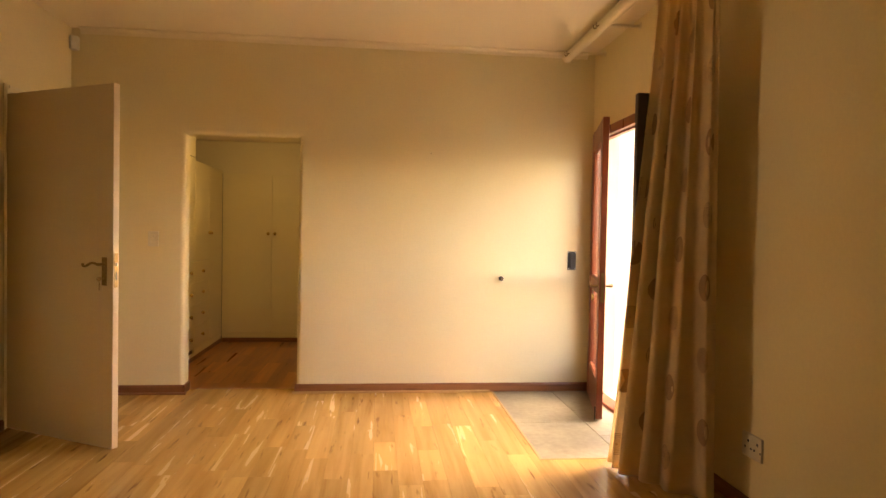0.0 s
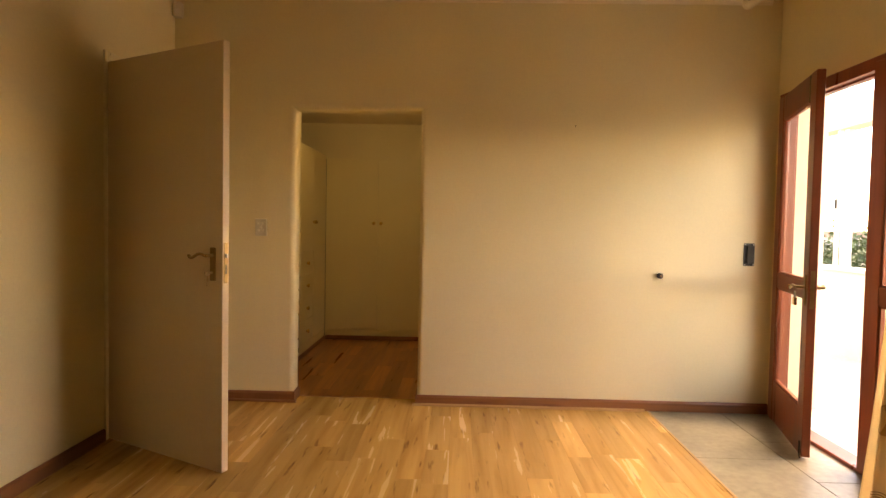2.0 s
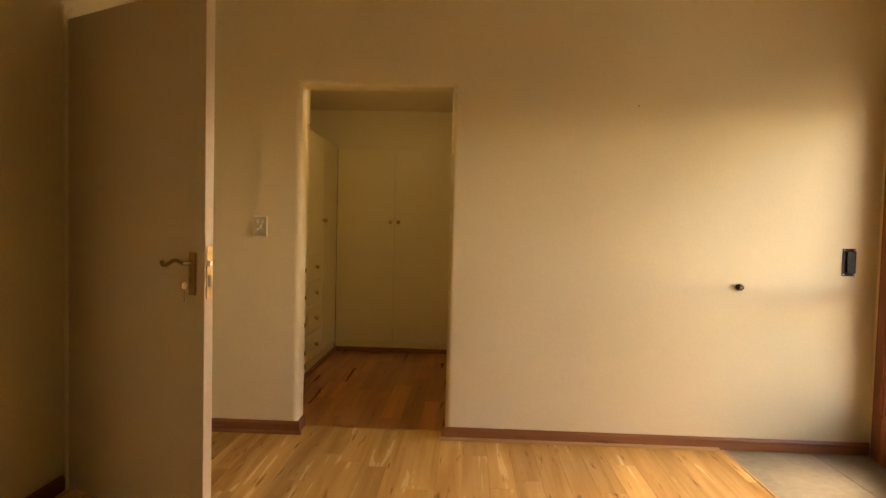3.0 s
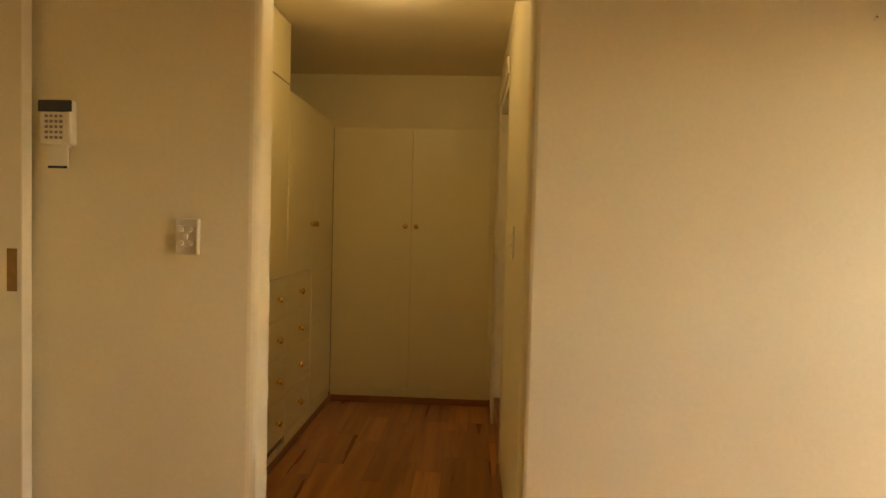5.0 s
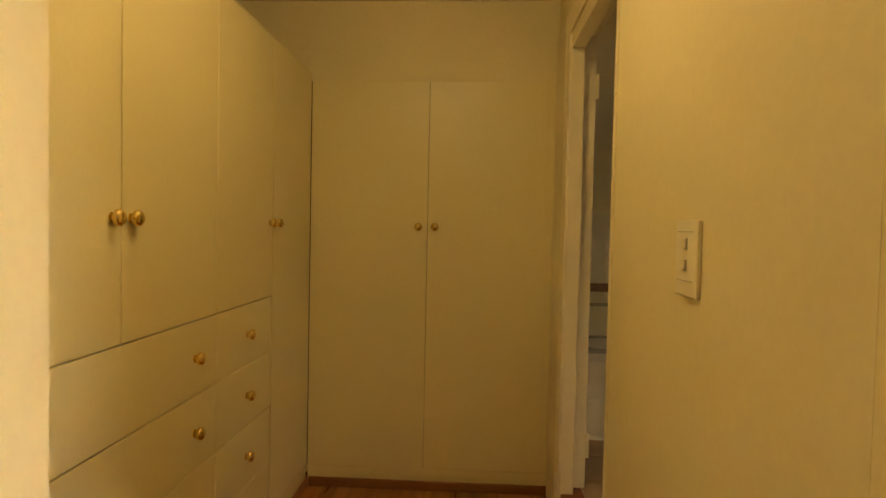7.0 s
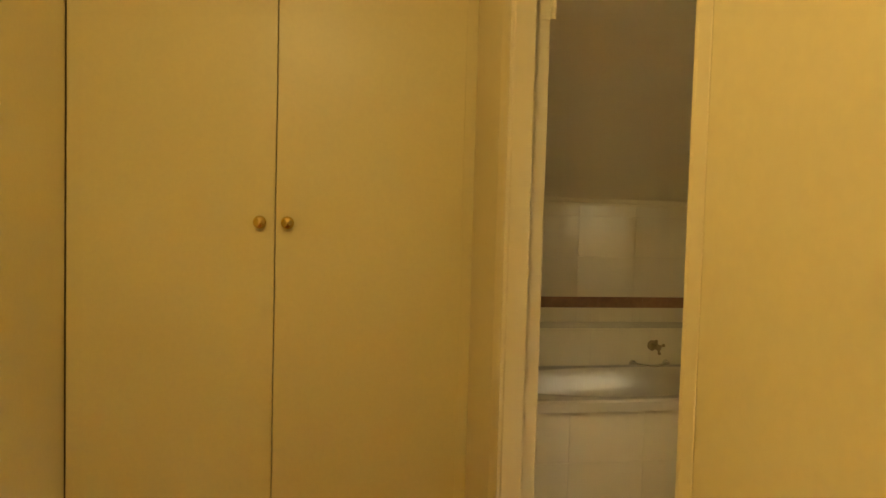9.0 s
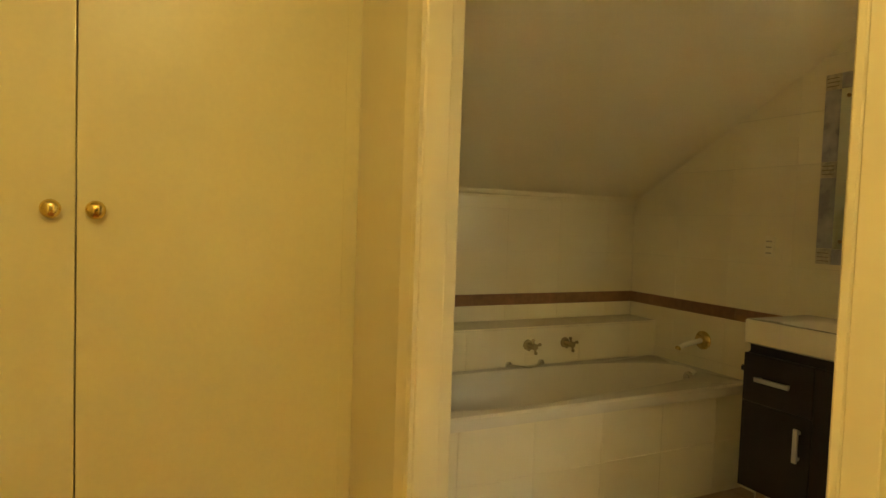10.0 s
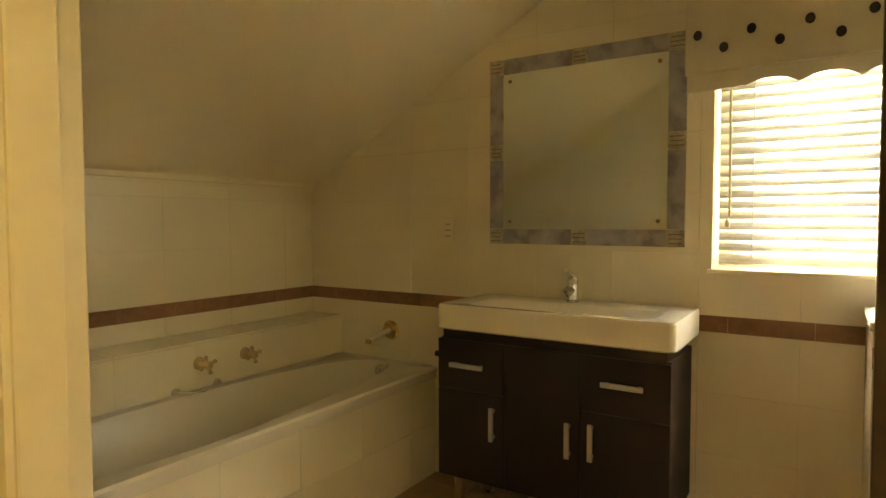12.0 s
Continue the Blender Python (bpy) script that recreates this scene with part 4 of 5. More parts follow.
bath = thing("bathtub", (0.25, 7.55, 0), "white built-in bathtub with a tiled front panel and chrome grip", "bathtub")
cx, cy = (TXA + TXB) / 2, (TY0 + TYB) / 2
a, b = (TXB - TXA) / 2, (TYB - TY0) / 2
n = 96
rings = [ring(n, cx, cy, a, b, 30, RZ - 0.045), ring(n, cx, cy, a, b, 30, RZ - 0.008), ring(n, cx, cy, a - 0.008, b - 0.008, 26, RZ),
         ring(n, cx, cy + 0.004, a - 0.055, b - 0.052, 2.25, RZ, 0.026), ring(n, cx, cy + 0.004, a - 0.068, b - 0.063, 2.25, RZ - 0.013, 0.026),
         ring(n, cx, cy + 0.004, a - 0.13, b - 0.10, 2.3, RZ - 0.20, 0.018), ring(n, cx, cy + 0.012, a - 0.19, b - 0.125, 3.0, RZ - 0.34), ring(n, cx, cy + 0.012, a - 0.28, b - 0.16, 2.6, RZ - 0.38)]
part("tub", lofted(bmesh.new(), rings), M_TUB, bath, smooth=True)
part("panel_wall", boxed(TXA, TXB, TY0 + 0.032, TY0 + 0.06, 0, RZ - 0.040), M_GROUT, bath)
ov = part("overflow", turned(bmesh.new(), (1.083, 7.425, RZ - 0.036), (-1, 0, 0.15), [(0, 0.026), (0.006, 0.028), (0.012, 0.024), (0.013, 0.012), (0.018, 0.011)], 20), M_CHROME, bath, "round chrome overflow", True)

grip = thing("grip_rail", (0.389, TYB, 0.640), "short curved chrome grip rail on the tiles", "grip rail")
pts = [(0.304 + 0.170 * i / 12, TYB - 0.012 - 0.030 * math.sin(math.pi * i / 12), 0.646 - 0.010 * math.sin(math.pi * i / 12)) for i in range(13)]
part("bar", swept(bmesh.new(), pts, 0.0085, 12), M_CHROME, grip, smooth=True)
for x in (0.304, 0.474):
    part("foot", turned(bmesh.new(), (x, TYB - 0.0068, 0.646), (0, -1, 0), [(0, 0.017), (0.008, 0.015), (0.012, 0.009)], 14), M_CHROME, grip, smooth=True)


def cross_tap(x):
    tp = thing("bath_tap", (x, TYB, 0.732), "brass cross-head bath tap on the tiled ledge", "tap", "bath taps")
    part("stem", turned(bmesh.new(), (x, TYB - 0.0068, 0.732), (0, -1, 0), [(0, 0.024), (0.006, 0.022), (0.008, 0.012), (0.045, 0.011), (0.05, 0.014), (0.062, 0.014), (0.066, 0.009)], 16), M_PALEBRASS, tp, smooth=True)
    for ang in (0.3, 0.3 + math.pi / 2, 0.3 + math.pi, 0.3 + 1.5 * math.pi):
        bm = bmesh.new()
        d = Vector((math.cos(ang), 0, math.sin(ang)))
        c = Vector((x, TYB - 0.060, 0.732))
        tube(bm, c + d * 0.010, c + d * 0.026, 0.005, 0.0045, 10)
        turned(bm, c + d * 0.024, d, [(0, 0.005), (0.004, 0.008), (0.010, 0.007), (0.013, 0.003)], 10)
        part("handle_arm", bm, M_PALEBRASS, tp, smooth=True)
    return tp


cross_tap(0.400)
cross_tap(0.603)

sp = thing("bath_spout", (BX1, 7.427, 0.767), "white bath spout with a round brass wall plate", "spout")
part("wall_plate", turned(bmesh.new(), (BX1 - 0.0068, 7.427, 0.767), (-1, 0, 0), [(0, 0.042), (0.006, 0.042), (0.014, 0.034), (0.018, 0.018)], 22), M_BRASS, sp, smooth=True)
part("pipe", swept(bmesh.new(), [(BX1 - 0.02, 7.427, 0.767), (BX1 - 0.08, 7.429, 0.758), (BX1 - 0.13, 7.432, 0.749), (BX1 - 0.155, 7.434, 0.739)], 0.012, 12), M_CERAMIC, sp, smooth=True)
part("outlet", turned(bmesh.new(), (BX1 - 0.152, 7.434, 0.745), (-0.5, 0, -1), [(0, 0.010), (0.004, 0.013), (0.016, 0.013)], 12), M_BRASS, sp)

# ledge behind the bath
ledge = thing("tiled_ledge", (0.25, 7.82, 0), "white tiled ledge behind the bathtub", "ledge", kind="structure")
part("ledge_core", boxed(BX0, BX1, TYB + 0.0005, BY1, 0, 0.806), M_GROUT, ledge)

# ---- bathroom: vanity ----
VX, VY0, VY1, VZ0, VZ1 = 0.845, 6.172, 6.972, 0.338, 0.846
van = thing("vanity_cabinet", (0.94, 6.62, 0), "dark wenge vanity cabinet with bar handles on chrome legs", "vanity")
part("carcass", boxed(VX + 0.018, BX1 - 0.008, VY0 + 0.004, VY1 - 0.004, VZ0, VZ1 - 0.012, 0.002, 1), M_WENGE, van)
part("top_rail", boxed(VX + 0.012, BX1 - 0.008, VY0 + 0.016, VY1 - 0.016, VZ1 - 0.013, 0.8715), M_WENGE, van)
CA, CB = 6.708, 6.442


def bar_handle(y0, y1, z0, z1, parent):
    bm = boxed(VX - 0.024, VX - 0.014, y0, y1, z0, z1, 0.002, 2)
    if y1 - y0 > z1 - z0:
        box(bm, VX - 0.0145, VX + 0.001, y0 + 0.008, y0 + 0.018, z0 + 0.002, z1 - 0.002)
        box(bm, VX - 0.0145, VX + 0.001, y1 - 0.018, y1 - 0.008, z0 + 0.002, z1 - 0.002)
    else:
        box(bm, VX - 0.0145, VX + 0.001, y0 + 0.002, y1 - 0.002, z0 + 0.008, z0 + 0.018)
        box(bm, VX - 0.0145, VX + 0.001, y0 + 0.002, y1 - 0.002, z1 - 0.018, z1 - 0.008)
    part("handle", bm, M_STEEL, parent, "brushed steel bar handle")


def front(name, y0, y1, z0, z1):
    return part(name, boxed(VX, VX + 0.017, y0 + 0.0015, y1 - 0.0015, z0 + 0.0015, z1 - 0.0015, 0.0015, 1), M_WENGE, van)


d = front("drawer", CA, VY1, 0.655, VZ1 - 0.014)
bar_handle(6.782, 6.912, 0.737, 0.753, d)
d = front("door", CA, VY1, VZ0, 0.655)
bar_handle(6.740, 6.756, 0.501, 0.616, d)
d = front("door", CB, CA, VZ0, VZ1 - 0.014)
bar_handle(6.472, 6.488, 0.500, 0.614, d)
d = front("drawer", VY0, CB, 0.655, VZ1 - 0.014)
bar_handle(6.247, 6.374, 0.743, 0.759, d)
d = front("door", VY0, CB, VZ0, 0.655)
bar_handle(6.397, 6.413, 0.506, 0.622, d)
for x in (VX + 0.05, BX1 - 0.06):
    for y in (VY0 + 0.06, VY1 - 0.06):
        part("leg", turned(bmesh.new(), (x, y, FZ + 0.006), (0, 0, 1), [(0, 0.026), (0.012, 0.026), (0.016, 0.019), (VZ0 - FZ - 0.006, 0.019)], 16), M_CHROME, van, "round chrome leg", True)
bm = turned(bmesh.new(), (VX + 0.05, VY1 - 0.004, 0.760), (0, 1, 0), [(0, 0.007), (0.022, 0.006), (0.026, 0.011), (0.044, 0.011), (0.048, 0.006)], 14)
part("side_hook", bm, M_BLACK, van, "black knob on the cabinet side", True)

basin = thing("washbasin", (0.97, 6.55, 0.872), "white rectangular ceramic washbasin on the vanity", "washbasin")
BA0, BA1, BB0, BB1 = 0.795, BX1 - 0.007, 6.151, 6.946
cx, cy, a, b = (BA0 + BA1) / 2, (BB0 + BB1) / 2, (BA1 - BA0) / 2, (BB1 - BB0) / 2
rings = [ring(n, cx, cy, a - 0.012, b - 0.012, 26, 0.872), ring(n, cx, cy, a, b, 30, 0.879), ring(n, cx, cy, a, b, 30, 0.954), ring(n, cx, cy, a - 0.004, b - 0.004, 28, 0.960),
         ring(n, cx - 0.025, cy, a - 0.070, b - 0.075, 7, 0.958), ring(n, cx - 0.025, cy, a - 0.080, b - 0.09, 6, 0.952),
         ring(n, cx - 0.025, cy, a - 0.095, b - 0.13, 4.5, 0.915), ring(n, cx - 0.02, cy, a - 0.13, b - 0.22, 3.2, 0.891)]
part("bowl", lofted(bmesh.new(), rings, cap_first=True), M_CERAMIC, basin, smooth=True)
part("overflow_ring", turned(bmesh.new(), (cx + 0.082, 6.566, 0.941), (-1, 0, 0.35), [(0, 0.013), (0.004, 0.013), (0.006, 0.008)], 16), M_CHROME, basin, "chrome overflow ring", True)
part("drain", turned(bmesh.new(), (cx - 0.02, 6.566, 0.8905), (0, 0, 1), [(0, 0.022), (0.003, 0.022), (0.005, 0.012)], 18), M_CHROME, basin, smooth=True)

fau = thing("basin_mixer", (1.105, 6.566, 0.959), "chrome single-lever basin mixer tap", "tap")
part("body", turned(bmesh.new(), (1.105, 6.566, 0.958), (0, 0, 1), [(0, 0.025), (0.006, 0.025), (0.010, 0.020), (0.060, 0.019), (0.075, 0.021), (0.088, 0.016), (0.092, 0.008)], 20), M_CHROME, fau, smooth=True)
part("spout", swept(bmesh.new(), [(1.100, 6.566, 0.998), (1.060, 6.566, 1.008), (1.015, 6.566, 1.005), (1.058, 6.566, 0.991)], 0.012, 14), M_CHROME, fau, smooth=True)
part("lever", swept(bmesh.new(), [(1.105, 6.566, 1.043), (1.090, 6.566, 1.057), (1.058, 6.566, 1.069), (1.035, 6.566, 1.073)], 0.0065, 10), M_CHROME, fau, smooth=True)

# ---- bathroom: framed mirror ----
MY0, MY1, MZ0, MZ1 = 6.202, 6.930, 1.158, 1.866
FW = 0.059
mir = thing("mirror", (BX1, 6.57, 1.158), "wall mirror framed with grey marble and carved tiles", "mirror")
MX = BX1 - 0.0068
part("mirror_glass", boxed(MX - 0.006, MX, MY0 + FW, MY1 - FW, MZ0 + FW, MZ1 - FW), M_MIRROR, mir, "clear silvered mirror glass")
ymid, zmid = (MY0 + MY1) / 2, (MZ0 + MZ1) / 2
for y in (MY0, ymid - FW / 2, MY1 - FW):
    for z in (MZ0, zmid - FW / 2, MZ1 - FW):
        if not (abs(y - ymid) < 0.1 and abs(z - zmid) < 0.1):
            t = part("insert_tile", boxed(MX - 0.010, MX, y + 0.001, y + FW - 0.001, z + 0.001, z + FW - 0.001, 0.0015, 1), M_INSERT, mir, "carved beige insert tile")
            # dark strips painted on as the shade inside the carving
            for k in range(3):
                part("carved_line_shade", boxed(MX - 0.0112, MX - 0.0098, y + 0.008, y + FW - 0.008, z + 0.011 + k * 0.015, z + 0.014 + k * 0.015), M_GAPSHADE, t)
for a0, a1 in ((MY0 + FW, ymid - FW / 2), (ymid + FW / 2, MY1 - FW)):
    for z in (MZ0, MZ1 - FW):
        part("frame_tile", boxed(MX - 0.009, MX, a0 + 0.0005, a1 - 0.0005, z + 0.001, z + FW - 0.001, 0.0012, 1), M_MARBLE, mir)
for a0, a1 in ((MZ0 + FW, zmid - FW / 2), (zmid + FW / 2, MZ1 - FW)):
    for y in (MY0, MY1 - FW):
        part("frame_tile", boxed(MX - 0.009, MX, y + 0.001, y + FW - 0.001, a0 + 0.0005, a1 - 0.0005, 0.0012, 1), M_MARBLE, mir)
for y in (MY0 + FW + 0.028, MY1 - FW - 0.028):
    for z in (MZ0 + FW + 0.028, MZ1 - FW - 0.028):
        part("mirror_screw", turned(bmesh.new(), (MX - 0.0058, y, z), (-1, 0, 0), [(0, 0.007), (0.003, 0.007), (0.005, 0.004)], 12), M_OLDBRASS, mir, "small domed mirror screw")

bs = thing("shaver_socket", (BX1, 7.12, 1.21), "ivory plastic shaver socket on the tiles", "socket")
part("plate", boxed(MX - 0.012, MX, 7.100, 7.142, 1.166, 1.254, 0.003, 2), M_PLASTIC, bs)
for z in (1.186, 1.210, 1.234):
    part("slot", boxed(MX - 0.0128, MX - 0.0116, 7.108, 7.134, z - 0.003, z + 0.003), M_SLOT, bs)

rail = thing("towel_rail", (BX0, 7.2, 1.48), "thin white towel rail on the tiled wall", "towel rail")
for y in (6.86, 7.55):
    part("bracket", turned(bmesh.new(), (BX0 + 0.0065, y, 1.48), (1, 0, 0), [(0, 0.012), (0.006, 0.012), (0.01, 0.007), (0.05, 0.007)], 14), M_CERAMIC, rail, smooth=True)
part("bar", tube(bmesh.new(), (BX0 + 0.05, 6.84, 1.48), (BX0 + 0.05, 7.57, 1.48), 0.0045), M_CERAMIC, rail, smooth=True)

# ---- bathroom: window, blind and valance ----
win = thing("window_1", (BX1 + 0.1, 5.6, WZ0), "white-framed bathroom window", "window", kind="structure")
part("window_sill", boxed(BX1 - 0.018, BX1 + 0.20, WY0 - 0.004, WY1 + 0.004, WZ0 - 0.004, WZ0 + 0.012, 0.003, 1), M_TRIM, win, "white painted sill")
part("reveal_lining", boxed(BX1 - 0.010, BX1 + 0.20, WY1 - 0.010, WY1, WZ0 + 0.0125, WZ1), M_TRIM, win)
bm = bmesh.new()
# stile at WY1 made extra wide, hidden, to shade that end of the blind
for y0, y1, z0, z1 in ((WY0, WY0 + 0.045, WZ0 + 0.012, WZ1), (WY1 - 0.125, WY1 - 0.010, WZ0 + 0.012, WZ1), (WY0 + 0.045, WY1 - 0.125, WZ0 + 0.012, WZ0 + 0.057), (WY0 + 0.045, WY1 - 0.125, WZ1 - 0.045, WZ1)):
    box(bm, BX1 + 0.14, BX1 + 0.18, y0, y1, z0, z1, 0.003, 1)
part("window_frame", bm, M_TRIM, win)
part("mullion", boxed(BX1 + 0.14, BX1 + 0.18, 5.60, 5.64, WZ0 + 0.057, WZ1 - 0.045, 0.003, 1), M_TRIM, win)
for y0, y1 in ((WY0 + 0.04, 5.605), (5.635, WY1 - 0.12)):
    p = part("pane", boxed(BX1 + 0.157, BX1 + 0.161, y0, y1, WZ0 + 0.05, WZ1 - 0.04), M_GLASS, win)
    p.visible_shadow = False

bl = thing("venetian_blind", (BX1 + 0.05, 5.6, WZ0), "ivory venetian blind with closed-down slats in the window", "blind")
SP, tilt = 0.0345, radians(60)
BYA, BYB = WY0 + 0.02, WY1 - 0.022
bm = bmesh.new()
cs, sn = math.cos(tilt), math.sin(tilt)
prof = [(-0.0215, -0.001), (-0.011, 0.0022), (0, 0.0034), (0.011, 0.0022), (0.0215, -0.001), (0.0215, -0.0022), (0.011, 0.0008), (0, 0.0020), (-0.011, 0.0008), (-0.0215, -0.0022)]
prism(bm, [(u * cs - v * sn, u * sn + v * cs) for u, v in prof], "y", 0, BYB - BYA)
slat_mesh = to_object("slat", bm, M_SLAT)
first = slat_mesh
first.parent = bl
first.matrix_parent_inverse = Matrix.Translation(-bl.location)
first.location = (BX1 + 0.05, BYA, WZ0 + 0.055)
for i in range(1, 22):
    o = new("slat", first.data)
    o.parent, o.matrix_parent_inverse = bl, Matrix.Translation(-bl.location)
    o.location = (BX1 + 0.05, BYA, WZ0 + 0.055 + i * SP)
part("bottom_rail", boxed(BX1 + 0.036, BX1 + 0.064, BYA, BYB, WZ0 + 0.024, WZ0 + 0.036, 0.003, 2), M_SLAT, bl)
part("head_rail", boxed(BX1 + 0.034, BX1 + 0.070, BYA, BYB, WZ1 - 0.035, WZ1 - 0.004, 0.003, 1), M_SLAT, bl)
for y in (BYA + 0.10, BYB - 0.10):
    part("ladder_cord", tube(bmesh.new(), (BX1 + 0.030, y, WZ0 + 0.034), (BX1 + 0.030, y, WZ1 - 0.03), 0.0014, n=6), M_SLAT, bl)
part("tilt_wand", tube(bmesh.new(), (BX1 + 0.018, BYB - 0.035, 1.26), (BX1 + 0.026, BYB - 0.030, WZ1 - 0.03), 0.0045, n=8), M_PLASTIC, bl, "slim tilt wand")
part("cord_tassel", turned(bmesh.new(), (BX1 + 0.018, BYB - 0.028, 1.225), (0, 0, 1), [(0, 0.008), (0.012, 0.009), (0.03, 0.004)], 10), M_PLASTIC, bl, smooth=True)

val = thing("window_valance", (1.09, 5.7, 1.65), "ivory box valance with dark dots and a scalloped hem", "valance")
VA0, VA1, VF = 5.00, 6.194, 1.075
HEM = 1.702
bm = boxed(VF, VF + 0.012, VA0, VA1, HEM, 2.20, 0.003, 1)
box(bm, VF + 0.012, MX - 0.001, VA1 - 0.012, VA1, HEM, 2.20)
box(bm, VF + 0.012, MX - 0.001, VA0, VA0 + 0.012, HEM, 2.20)
part("upper_panel", bm, M_VALANCE, val)
bm = bmesh.new()
NSC = 120
scal = []
for i in range(NSC + 1):
    y = VA1 - 0.004 - (VA1 - VA0 - 0.008) * i / NSC
    f = ((VA1 - y - 0.165) / 0.147) % 1.0
    drop = 0.0525 + 0.0235 * (2 * abs(f - 0.5)) ** 2.5
    if y > VA1 - 0.165:
        drop = 0.074 if y > VA1 - 0.09 else 0.074 - 0.006 * (VA1 - 0.09 - y) / 0.075
    scal.append((y, HEM + 0.02 - drop))
hi, lo = [], []
for y, z in scal:
    hi.append(bm.verts.new((VF + 0.016, y, HEM + 0.03)))
    lo.append(bm.verts.new((VF + 0.017 + 0.003 * math.sin(40 * y), y, z)))
for i in range(NSC):
    bm.faces.new((hi[i], hi[i + 1], lo[i + 1], lo[i]))
hem = part("scalloped_hem", bm, M_VALANCE, val, "scalloped lower flounce")
sol = hem.modifiers.new("thickness", "SOLIDIFY")
sol.thickness = 0.005
bm = boxed(VF + 0.018, MX - 0.001, VA1 - 0.010, VA1 - 0.005, HEM - 0.055, HEM + 0.01)
part("side_return", bm, M_VALANCE, val)
for k in range(13):
    y = VA1 - 0.036 - 0.0746 * k
    z = HEM + (0.069 if k % 2 else 0.116) + 0.002 * math.sin(k * 2.3)
    bm = bmesh.new()
    turned(bm, (VF + 0.001, y, z), (-1, 0, 0), [(0, 0.0128), (0.002, 0.0128), (0.004, 0.010)], 20)
    for v in bm.verts:
        v.co.z = z + (v.co.z - z) * 1.2
    part("dot", bm, M_DOT, val, "dark round fabric dot")

# low tiled partition beside the window
part_wall = thing("low_partition", (0.8, 5.63, 0), "low tiled partition wall with a white capping", "partition", kind="structure")
part("core", boxed(0.832, MX, 5.562, 5.700, 0, 0.974), M_GROUT, part_wall)
part("capping", boxed(0.831, MX - 0.0005, 5.550, 5.714, 0.9745, 1.000, 0.008, 3), M_CERAMIC, part_wall, "rounded white capping")

# bronze-framed glass screen on the partition
scr = thing("shower_screen", (0.81, 5.65, 0.18), "bronze-framed clear glass shower screen beside the low partition", "shower screen")
part("frame_post", boxed(0.792, 0.830, 5.612, 5.704, FZ + 0.0065, 2.05, 0.004, 2), M_BRONZE, scr)
for z0, z1 in ((1.0003, 1.016), (2.026, 2.05)):
    part("frame_rail", boxed(0.8305, MX - 0.001, 5.618, 5.642, z0, z1, 0.003, 1), M_BRONZE, scr)
p = part("pane", boxed(0.8302, MX - 0.001, 5.627, 5.633, 1.012, 2.030), M_GLASS, scr, "clear glass pane")
p.visible_shadow = False

# ---- outside: balcony and distance ----
structure("balcony_floor", boxed(XR + 0.22, 3.75, -2.5, 9.0, -0.16, -0.030), M_GROUT, "pale paved balcony floor", "floor")
bm = boxed(3.62, 3.80, -2.5, 9.0, -0.2, 0.86, 0.01, 2)
structure("parapet", bm, M_EXT, "plastered balcony parapet wall", "parapet")
structure("parapet_coping", boxed(3.59, 3.83, -2.5, 9.0, 0.8605, 0.90, 0.008, 2), M_EXT, "plastered parapet coping", "parapet")
structure("balcony_end_wall", boxed(XR + 0.2205, 2.22, 4.78, 5.0, -0.029, 2.75, 0.008, 2), M_EXT, "plastered pier at the end of the balcony doors", "pier")
structure("balcony_beam", boxed(3.60, 3.82, -2.5, 9.0, 2.35, 2.65, 0.01, 2), M_EXT, "plastered beam over the balcony windows", "beam")
for y in (-1.2, 0.8, 2.8, 4.8, 6.9, 8.6):
    o = thing("balcony_window_post", (3.7, y, 0.9), "white aluminium post of a sliding balcony window", "window post", "balcony window posts")
    part("post", boxed(3.67, 3.75, y - 0.04, y + 0.04, 0.9005, 2.3495, 0.004, 1), M_ALU, o)
    part("sash_stile", boxed(3.64, 3.6695, y + 0.05, y + 0.095, 0.9005, 2.3495, 0.003, 1), M_ALU, o)
    part("catch", boxed(3.625, 3.6395, y + 0.06, y + 0.085, 1.52, 1.62, 0.003, 1), M_BLACK, o, "black window catch")
structure("ground", boxed(-400, 2500, -2500, 2500, -6.2, -6.0), M_GROUND, "dry grassy ground with scrub reaching the horizon", "ground")


